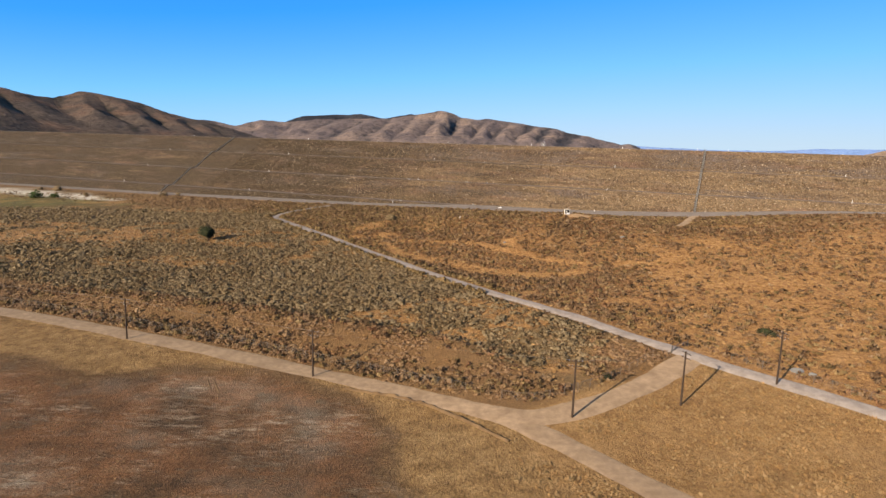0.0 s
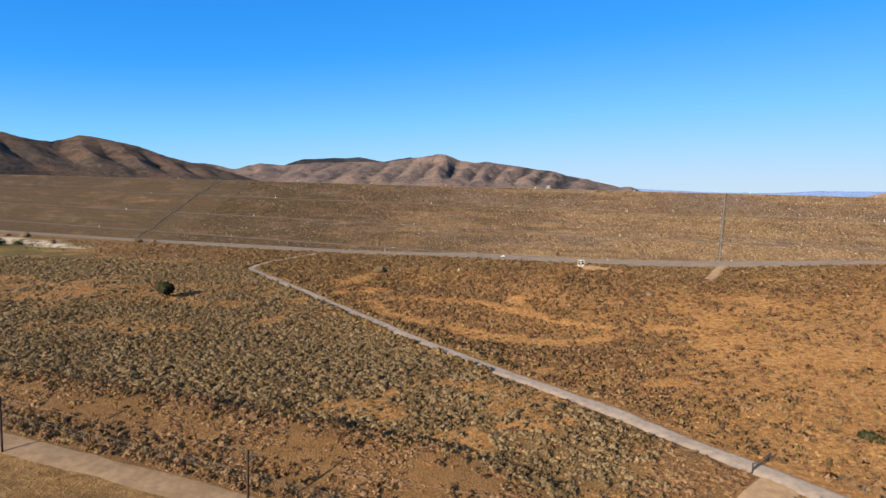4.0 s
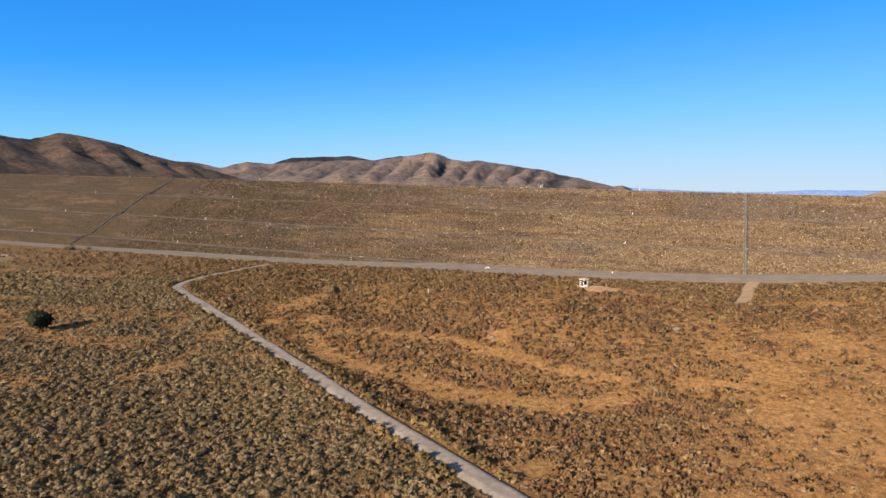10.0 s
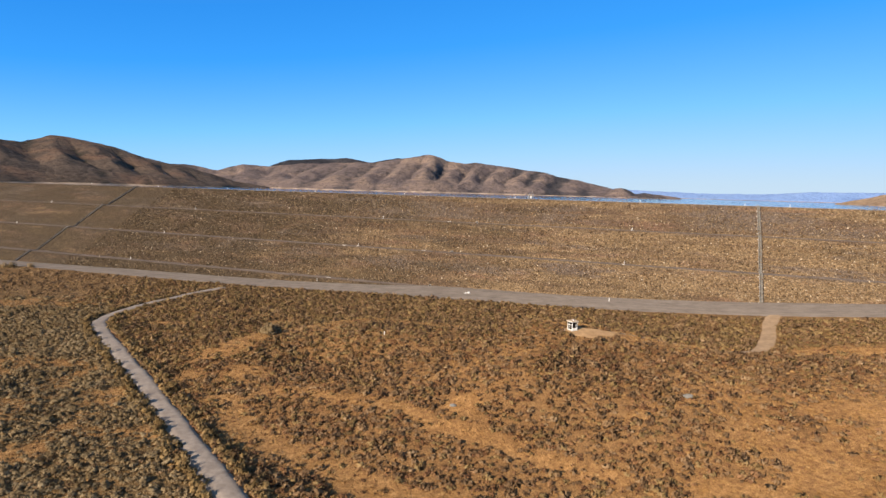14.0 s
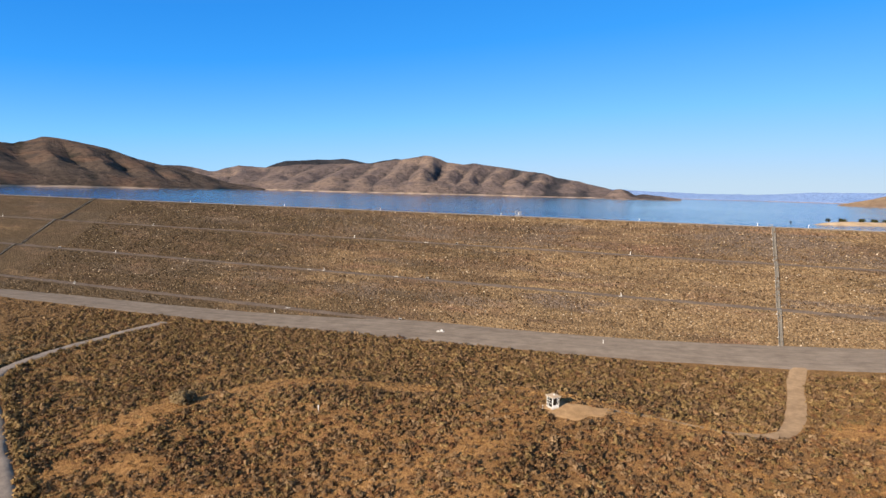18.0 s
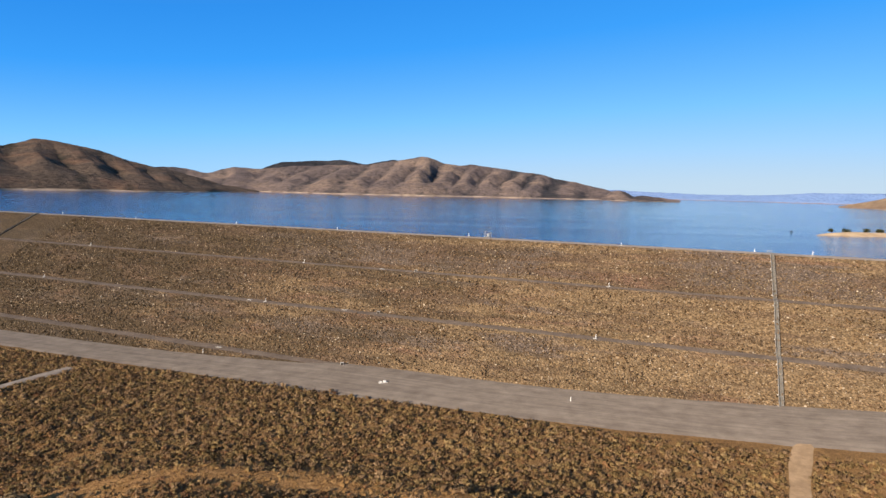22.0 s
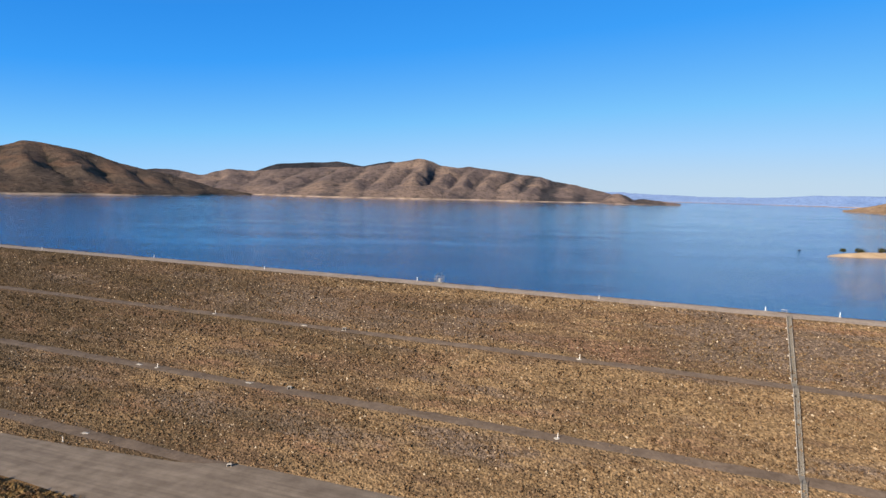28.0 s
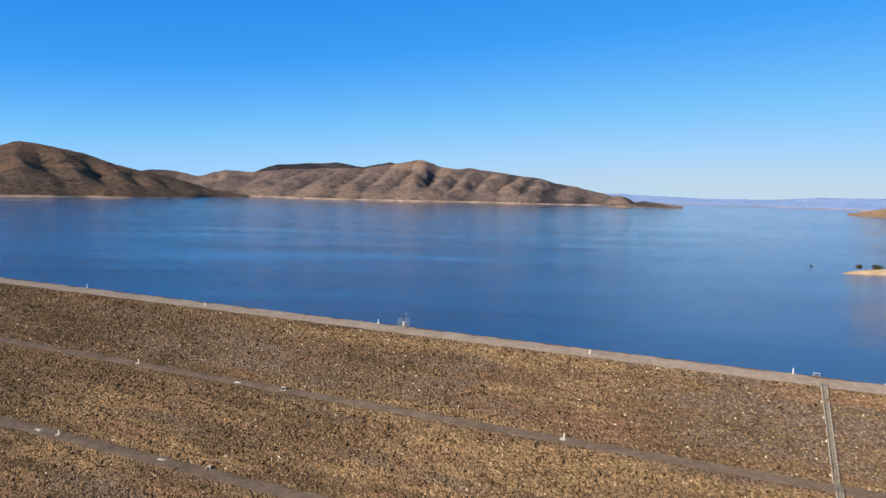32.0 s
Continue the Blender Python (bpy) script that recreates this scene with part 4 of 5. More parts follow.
def sown(count, x0, x1, y0, y1, chance, keep_off=0.3):
    """Random places, thinned out by chance(x, y) and kept off the tracks and the dam."""
    p = np.stack([rng.uniform(x0, x1, count), rng.uniform(y0, y1, count)], -1)
    n = DAM_N.x * p[:, 0] + DAM_N.y * p[:, 1]
    ok = (rng.uniform(0, 1, count) < chance(p[:, 0], p[:, 1])) & (off_roads(p[:, 0], p[:, 1]) > keep_off) & (n < 321)
    return p[ok]


def in_sight(x, y):
    """Thins out what stands far to the side."""
    return np.where((x < -170) | (x > 150), 0.45, 1.0)


def sage_chance(x, y):
    s, o, b, br, so, st, be = zones(x, y)
    return np.clip(s * (1 - 0.75 * o), 0, 1) * in_sight(x, y)


def brush_chance(x, y):
    s, o, b, br, so, st, be = zones(x, y)
    near_road = smooth(3.0, 1.0, off_roads(x, y)) * (1 - so)
    thin = np.clip(0.86 * br + 0.06 * be + 0.25 * near_road, 0, 1) * (1 - 0.2 * st)
    return thin * (1 - so) * in_sight(x, y)


def straw_chance(x, y):
    s, o, b, br, so, st, be = zones(x, y)
    return np.clip(o * 0.9 + 0.25 * s, 0, 1) * (1 - 0.6 * br) * (1 - so) * in_sight(x, y)


def spread(name, shapes, p, lo, hi, tall, mat, label, category, seed, power=1.6):
    r = np.random.default_rng(seed)
    size = lo + (hi - lo) * r.uniform(0, 1, len(p)) ** power
    return scatter(name, shapes, p, land(p[:, 0], p[:, 1]) - 0.06, size, r.uniform(tall * 0.75, tall * 1.25, len(p)), mat, label, category, seed)


p = sown(60000, -125, 50, 112, 345, sage_chance, 0.05)
p = p[(off_roads(p[:, 0], p[:, 1]) > 2.2) | (p[:, 1] > 215)]
spread("sagebrush", SHRUBS, p[::5], 1.2, 2.2, 0.85, M_SAGE, "grey-green sagebrush covering the flat", "shrubs", 101)
spread("low_sagebrush", LITTLE, np.concatenate([p[i::5] for i in (1, 2)]), 0.9, 1.6, 0.85, M_SAGE, "low grey sagebrush between larger bushes", "shrubs", 102)
spread("dry_shrubs", LITTLE, p[3::5], 0.7, 1.3, 0.8, M_BRUSH, "dry brown bushes among the sage", "shrubs", 110)
spread("sage_seedlings", MINI, p[4::5], 0.6, 1.2, 0.8, M_SAGE, "small grey sage plants between the bushes", "shrubs", 112)
p = sown(30000, -330, -125, 112, 345, sage_chance)
spread("far_sagebrush", TINY, p, 0.9, 2.2, 0.75, M_SAGE, "distant grey sagebrush on the flat", "shrubs", 113)
p = sown(104000, -110, 165, 70, 402, brush_chance, 0.05)
p = p[(off_roads(p[:, 0], p[:, 1]) > 2.0) | (p[:, 1] > 215) | (p[:, 0] < 0)]
spread("dry_brush", LITTLE, p[::6], 1.2, 2.1, 1.0, M_BRUSH, "brown dry brush on the slopes and along the tracks", "shrubs", 103)
spread("low_brush", MINI, np.concatenate([p[1::6], p[2::6][p[2::6, 1] < 258]]), 0.7, 1.6, 1.0, M_BRUSH, "low brown dry brush below the dam", "shrubs", 104)
core = (p[5::6, 0] > -30) & (p[5::6, 1] < 262) & (p[5::6, 1] > 150)
spread("olive_brush", LITTLE, np.concatenate([p[3::6], p[5::6][~core], p[2::6][p[2::6, 1] >= 258]]), 0.8, 1.8, 1.0, M_OLIVE, "olive-grey bushes among the brown brush", "shrubs", 105)
rust = np.concatenate([p[4::6][p[4::6, 1] < 285], p[4::12][p[4::12, 1] >= 285], p[5::6][core], p[2::6][(np.abs(berm_side(p[2::6, 0], p[2::6, 1])) < 12) & (p[2::6, 1] < 165)]])
spread("rust_brush", LITTLE, rust, 0.7, 1.6, 0.95, M_RUST, "red-brown dry brush on the banks and slopes", "shrubs", 115)
p = np.concatenate([sown(22000, -330, -110, 105, 430, brush_chance), sown(12000, 165, 300, 105, 340, brush_chance)])
spread("far_brush", TINY, p, 0.9, 2.0, 0.8, M_BRUSH, "distant brown brush below the dam", "shrubs", 114)
p = sown(26000, -110, 200, 110, 345, lambda x, y: (0.08 + 0.3 * zones(x, y)[3]) * (1 - zones(x, y)[4]) * in_sight(x, y))
spread("small_brush", TINY, p, 0.4, 1.0, 0.7, M_RUST, "small red-brown brush dotted through the grass", "shrubs", 111)
p = sown(60000, -120, 200, 105, 330, straw_chance)
spread("dry_grass", TUFTS, p, 0.8, 1.6, 0.26, M_STRAW, "orange dry grass tufts on the knoll", "grass", 106)
hedge = beside(GRAVEL_ROAD, 3.3, lambda x, y: 122 < y < 350) + beside(GRAVEL_ROAD, -3.5, lambda x, y: 122 < y < 350)
hp = np.array([(x + rng.normal(0, 0.7), y + rng.normal(0, 0.7)) for (x, y), (x1, y1) in zip(hedge, hedge[1:]) if math.hypot(x1 - x, y1 - y) < 12 for x, y in [(x + (x1 - x) * f, y + (y1 - y) * f) for f in rng.uniform(0, 1, max(1, int(math.hypot(x1 - x, y1 - y) * 1.5)))]])
hp = hp[off_roads(hp[:, 0], hp[:, 1]) > 0.35]
spread("roadside_bushes", SHRUBS, hp[hp[:, 1] > 165], 1.3, 2.5, 1.1, M_OLIVE, "dark bushes crowding the edges of the gravel road", "shrubs", 116)
spread("roadside_brush", LITTLE, hp[hp[:, 1] <= 165], 0.6, 1.3, 0.8, M_BRUSH, "low grey brush along the edges of the gravel road", "shrubs", 118)
p = sown(34000, -130, 95, 45, 125, lambda x, y: zones(x, y)[4] * (1 - 0.93 * zones(x, y)[2]))
spread("field_grass", WISPS, p, 0.3, 0.6, 0.35, M_FIELD, "short straw-coloured grass in the field", "grass", 107)

p = sown(36000, -125, 62, 100, 190, lambda x, y: np.clip(zones(x, y)[5], 0, 1) * smooth(-0.5, 0.2, fractal(x, y, 7, 47)))
spread("bank_grass", HUMMOCKS, p, 0.6, 1.7, 0.6, M_BANK, "tall tan grass tufts on the bank beside the dirt road", "grass", 119)
p = sown(52000, -60, 110, 48, 125, lambda x, y: zones(x, y)[4] * (1 - zones(x, y)[2]) * smooth(8, 24, x) * smooth(-0.5, 0.4, fractal(x, y, 9, 57)), 0.6)
spread("corner_grass", WISPS, p[::2], 0.5, 1.1, 0.5, M_FIELD, "tall straw grass between the dirt roads", "grass", 120)
spread("corner_stubble", WISPS, p[1::4], 0.5, 1.1, 0.45, M_STRAW, "orange dry grass between the dirt roads", "grass", 121)
spread("corner_weeds", TINY, p[3::12], 0.4, 0.9, 0.5, M_OLIVE, "low olive weeds among the straw grass", "shrubs", 122)
p = np.concatenate([sown(9000, 50, 300, 30, 108, lambda x, y: (0.1 + 0.3 * zones(x, y)[3]) * (1 - zones(x, y)[4])), sown(9000, 165, 320, 108, 330, lambda x, y: 0.05 + 0.3 * zones(x, y)[3])])
spread("outer_brush", TINY, p, 0.7, 1.8, 0.8, M_RUST, "red-brown brush dotted over the outer grassland", "shrubs", 124)

r = np.random.default_rng(77)
COUNT = 84000
uu, nn = r.uniform(-330, 230, COUNT), r.uniform(331, 415, COUNT)
flat = ((nn > 341.9) & (nn < 347.1)) | ((nn > 365) & (nn < 370)) | ((nn > 388.3) & (nn < 393.1))
sx, sy = DAM_U.x * uu + DAM_N.x * nn, DAM_U.y * uu + DAM_N.y * nn
keep = (~flat | (r.uniform(0, 1, COUNT) < 0.05)) & (dam_z(nn) > land(sx, sy) + 0.1)
keep &= r.uniform(0, 1, COUNT) < 0.75 + 0.5 * fractal(uu * 0.5, nn, 14, 81)
xy = np.stack([sx, sy], -1)[keep]
STONES = [stone(60 + k) for k in range(10)]
rs = 0.34 + 0.5 * r.uniform(0, 1, len(xy)) ** 2.6
scatter("riprap", STONES, xy, dam_z(nn[keep]) + 0.08, rs, np.full(len(xy), 0.8), M_STONE, "brown riprap stones scattered over the dam face", "rocks", 108, False)
COUNT = 36000
uu, nn = r.uniform(-330, 230, COUNT), r.uniform(331, 415, COUNT)
flat = ((nn > 341.9) & (nn < 347.1)) | ((nn > 365) & (nn < 370)) | ((nn > 388.3) & (nn < 393.1))
sx, sy = DAM_U.x * uu + DAM_N.x * nn, DAM_U.y * uu + DAM_N.y * nn
keep = ~flat & (dam_z(nn) > land(sx, sy) + 0.1) & (r.uniform(0, 1, COUNT) < 0.8 - 0.35 * (nn > 393))
xy = np.stack([sx, sy], -1)[keep]
west = smooth(-110, -260, uu[keep]) > r.uniform(0.1, 1, len(xy))
for few, name, mat, tag, seed in ((~west, "slope_brush", M_SLOPE, "low ochre-brown brush between the stones of the dam", 117), (west, "slope_scrub", M_SCRUB, "dark brown scrub on the dam's western face", 123)):
    scatter(name, TINY, xy[few], dam_z(nn[keep])[few], r.uniform(0.45, 1.1, few.sum()), np.full(few.sum(), 1.0), mat, tag, "shrubs", seed)
fu, fn = r.uniform(-330, 230, 40000), r.uniform(331, 414.0, 40000)
fk = fractal(fu * 0.3, fn, 16, 91) + 0.35 * fractal(fu, fn, 5, 93) > 0.08 + 0.3 * smooth(-60, -240, fu)
fx, fy = DAM_U.x * fu + DAM_N.x * fn, DAM_U.y * fu + DAM_N.y * fn
fk &= (dam_z(fn) > land(fx, fy) + 0.1) & ~(((fn > 342) & (fn < 347)) | ((fn > 365) & (fn < 370)) | ((fn > 388.5) & (fn < 393)))
fp = np.stack([fx, fy], -1)[fk]
scatter("slope_grass", TUFTS, fp, dam_z(fn[fk]), r.uniform(0.3, 0.8, len(fp)), np.full(len(fp), 0.9), M_BLEACHED, "tufts of straw grass between the stones of the dam", "grass", 109)

M_FENCE = paint_material("weathered_wire", (0.13, 0.11, 0.09), 0.6, 0.3)

# ---- power line ----
def utility_pole(x, y, height, turn):
    z = ground_z(x, y)
    t = thing("utility_pole", "dark wooden utility pole with crossarm beside the dirt track", "utility pole", "power line", (x, y, z - 0.1), turn)
    part("post", rod(bmesh.new(), (0, 0, 0), (0, 0, height), 0.19, 0.14, 10), M_WOOD, t)
    for zz in (height - 0.35, height - 1.15):
        arm = part("crossarm", box(bmesh.new(), (0.10, 2.3, 0.12), (0.14, 0, zz), 0.01), M_WOOD, t)
        for yy in (-1.05, -0.45, 0.45, 1.05):
            bm = rod(bmesh.new(), (0.14, yy, zz + 0.06), (0.14, yy, zz + 0.22), 0.045, 0.03, 8)
            rod(bm, (0.14, yy, zz + 0.14), (0.14, yy, zz + 0.17), 0.065, 0.065, 8)
            part("insulator", bm, M_STEEL, arm)
    for s in (-1, 1):
        part("brace", rod(bmesh.new(), (0.13, s * 0.65, height - 1.2), (0.10, 0, height - 1.8), 0.02), M_STEEL, t)
    return t


POLES = [(-166.0, 155.0, 9.4, 72.0), (-65.0, 123.7, 9.0, 72.0), (-22.7, 111.3, 9.4, 68.0), (23.5, 92.6, 10.0, 85.0), (42.5, 96.7, 9.6, 18.0), (62.4, 104.2, 10.2, 24.0), (104, 122, 10, 24.0)]
for q in POLES[1:6]:
    utility_pole(*q)
for a, b in zip(POLES[:-1], POLES[1:]):
    for k, off in enumerate((-1.05, -0.45, 0.45, 1.05)):
        ends = []
        for x, y, h, turn in (a, b):
            c, s = math.cos(radians(turn)), math.sin(radians(turn))
            ends.append(Vector((x + 0.14 * c - off * s, y + 0.14 * s + off * c, ground_z(x, y) - 0.1 + h - 0.13)))
        bm = bmesh.new()
        span = [ends[0].lerp(ends[1], i / 12) - Vector((0, 0, 0.55 * 4 * (i / 12) * (1 - i / 12))) for i in range(13)]
        for v, w in zip(span, span[1:]):
            rod(bm, v, w, 0.006, 0.006, 4)
        me = bpy.data.meshes.new("power_wire")
        bm.to_mesh(me)
        bm.free()
        me.materials.append(M_FENCE)
        tagged(new("power_wire", me), "thin sagging wire strung between the utility poles", "wire", "power line wires")

# ---- chain-link fence and gate ----


def fence(line, label):
    pts = np.array(line, float)
    s = np.r_[0, np.cumsum(np.hypot(*np.diff(pts, axis=0).T))]
    at = np.arange(0, s[-1], 3.0)
    fx, fy = np.interp(at, s, pts[:, 0]), np.interp(at, s, pts[:, 1])
    fz = land(fx, fy)
    t = thing("chain_link_fence", label, "fence", "", (fx[0], fy[0], fz[0]))
    o = Vector((fx[0], fy[0], fz[0]))
    feet = [Vector(v) - o for v in zip(fx, fy, fz)]
    for f in feet:
        part("fence_post", rod(bmesh.new(), f - Vector((0, 0, 0.1)), f + Vector((0, 0, 1.6)), 0.03, 0.03, 6), M_FENCE, t)
    rail, net = bmesh.new(), bmesh.new()
    up = Vector((0, 0, 1))
    for a, b in zip(feet, feet[1:]):
        rod(rail, a + up * 1.58, b + up * 1.58, 0.022, 0.022, 5)
        for k in range(-6, 12):
            for s0, s1 in ((k / 12, k / 12 + 0.5), (k / 12 + 0.5, k / 12)):
                lo, hi = (0.08, 1.55)
                q0, q1 = a.lerp(b, min(max(s0, 0), 1)) + up * lo, a.lerp(b, min(max(s1, 0), 1)) + up * hi
                d = (b - a).normalized() * 0.003
                v = [net.verts.new(w) for w in (q0 - d, q0 + d, q1 + d, q1 - d)]
                net.faces.new(v)
    part("top_rail", rail, M_FENCE, t)
    part("wire_netting", net, M_FENCE, t)
    return t


fence(beside(FIELD_ROAD, 5.2, lambda x, y: -150 < x < 9), "grey chain-link fence along the dirt road")
fence(beside(BRANCH, 5.4, lambda x, y: x > 9 and y < 119), "grey chain-link fence along the dirt link")
fence(beside(GRAVEL_ROAD, -4.2, lambda x, y: 40 < y < 119), "grey chain-link fence along the gravel road")

gate = thing("pipe_gate", "dark steel pipe gate standing across the gravel road", "gate", "", (51.5, 121.8, ground_z(51.5, 121.8)), 41.0)
M_PIPE = paint_material("dark_pipe", (0.06, 0.055, 0.05), 0.5, 0.5)
for x in (-3.2, 3.2):
    part("gate_post", rod(bmesh.new(), (x, 0, -0.1), (x, 0, 1.5), 0.09, 0.09, 10), M_PIPE, gate)
for z in (0.35, 0.8, 1.25):
    part("gate_bar", rod(bmesh.new(), (-3.2, 0, z), (3.2, 0, z), 0.05, 0.05, 8), M_PIPE, gate)
part("gate_brace", rod(bmesh.new(), (-3.1, 0, 0.35), (3.1, 0, 1.25), 0.035, 0.035, 8), M_PIPE, gate)

# ---- hut on the knoll ----
def hut(x, y, turn):
    t = thing("guard_hut", "small white guard hut with dark windows and a flat roof", "hut", "", (x, y, ground_z(x, y)), turn)
    w, d, h, base = 1.75, 1.6, 2.0, 0.12
    part("plinth", box(bmesh.new(), (w + 0.25, d + 0.25, base + 0.5), (0, 0, base / 2 - 0.25), 0.03), M_PALE, t, "pale concrete plinth")
    part("floor_slab", box(bmesh.new(), (w, d, 0.08), (0, 0, base + 0.04)), M_CONC, t)
    for sx in (-1, 1):
        for sy in (-1, 1):
            part("corner_post", box(bmesh.new(), (0.13, 0.13, h), (sx * (w / 2 - 0.08), sy * (d / 2 - 0.08), base + 0.08 + h / 2), 0.015), M_WHITE, t)
    # four glazed sides: the first is the door side, the others have a panel under the window
    for k, (ang, span) in enumerate(((0, w), (90, d), (180, w), (270, d))):
        m = pose(0, 0, 0, 0, 0, ang)
        r3 = m.to_3x3().to_4x4()
        off = -(d if ang % 180 == 0 else w) / 2 + 0.06
        z0 = base + 0.08
        low = 0.5 if k else 0.12
        tall = h - low - 0.16
        part("wall_panel", box(bmesh.new(), (span - 0.28, 0.07, low), m @ Vector((0, off, z0 + low / 2)), 0.0, r3), M_WHITE, t)
        part("window_pane", box(bmesh.new(), (span - 0.28, 0.012, tall), m @ Vector((0, off, z0 + low + tall / 2)), 0.0, r3), M_GLASS, t, "dark reflecting glass")
        part("window_head", box(bmesh.new(), (span - 0.28, 0.08, 0.16), m @ Vector((0, off, z0 + h - 0.08)), 0.0, r3), M_WHITE, t)
        part("mullion", box(bmesh.new(), (0.06, 0.09, tall), m @ Vector(((0.22 if k else -0.15) * span, off, z0 + low + tall / 2)), 0.0, r3), M_WHITE, t)
        if k == 0:
            for zz in (0.72, 1.25):
                part("door_rail", box(bmesh.new(), (span - 0.30, 0.09, 0.06), m @ Vector((0, off, z0 + zz)), 0.0, r3), M_WHITE, t)
            part("door_handle", rod(bmesh.new(), m @ Vector((0.3, off - 0.06, z0 + 0.95)), m @ Vector((0.3, off - 0.06, z0 + 1.1)), 0.015, 0.015, 6), M_STEEL, t, "small steel door handle")
    roof = part("roof", box(bmesh.new(), (w + 0.5, d + 0.5, 0.13), (0, 0, base + h + 0.16), 0.03), M_ROOF, t, "tan flat roof with an overhang")
    part("fascia", box(bmesh.new(), (w + 0.35, d + 0.35, 0.10), (0, 0, base + h + 0.04), 0.01), M_WHITE, t)
    part("roof_vent", rod(bmesh.new(), (0.15, 0.1, base + h + 0.2), (0.15, 0.1, base + h + 0.5), 0.09, 0.09, 10), M_WHITE, roof)
    part("antenna", rod(bmesh.new(), (0.6, 0.4, base + h + 0.2), (0.6, 0.4, base + h + 1.5), 0.02, 0.015, 6), M_STEEL, roof)
    return t


k = Nodes("dark_glass", rough=0.08, spec=0.6)
M_GLASS = k.done((0.012, 0.013, 0.015))
M_SOLAR = paint_material("solar_cells", (0.012, 0.014, 0.025), 0.35)
M_TRODDEN = gravel_material("trodden_earth", (0.26, 0.16, 0.078), (0.34, 0.22, 0.115))
M_ROOF = paint_material("tan_roof", (0.36, 0.27, 0.18), 0.85)
HUT = (53.3, 259.0)
hut(HUT[0], HUT[1], -62.0)
pad_x, pad_y = np.meshgrid(np.linspace(-1, 1, 25), np.linspace(-1, 1, 25))
pr = np.hypot(pad_x, pad_y)
ang = np.arctan2(pad_y, pad_x)
wob = 1 + 0.18 * np.sin(ang * 3 + 1) + 0.1 * np.sin(ang * 7)
sq = np.maximum(pr, 1e-6) / np.maximum(np.maximum(np.abs(pad_x), np.abs(pad_y)), 1e-6)
wx_, wy_ = HUT[0] + 3.8 + pad_x / np.maximum(sq, 1) * 6.6 * wob, HUT[1] - 0.6 + pad_y / np.maximum(sq, 1) * 3.2 * wob
me = raw_mesh("pad_dirt", np.stack([wx_, wy_, land(wx_, wy_) + 0.13 - 0.16 * (np.maximum(np.abs(pad_x), np.abs(pad_y)) > 0.98)], -1).reshape(-1, 3), grid_faces(25, 25), M_TRODDEN, True)
tagged(new("pad_dirt", me), "trodden bare dirt clearing round the hut", "ground", kind="structure")
stake = thing("survey_stake", "short pale stake in the grass beside the hut", "stake", "", (51.2, 258.2, ground_z(51.2, 258.2)))
part("shaft", rod(bmesh.new(), (0, 0, -0.1), (0.03, 0, 0.7), 0.05, 0.04, 8), M_CONC, stake)
part("tip", rod(bmesh.new(), (0.03, 0, 0.7), (0.03, 0, 0.78), 0.055, 0.03, 8), M_WHITE, stake)

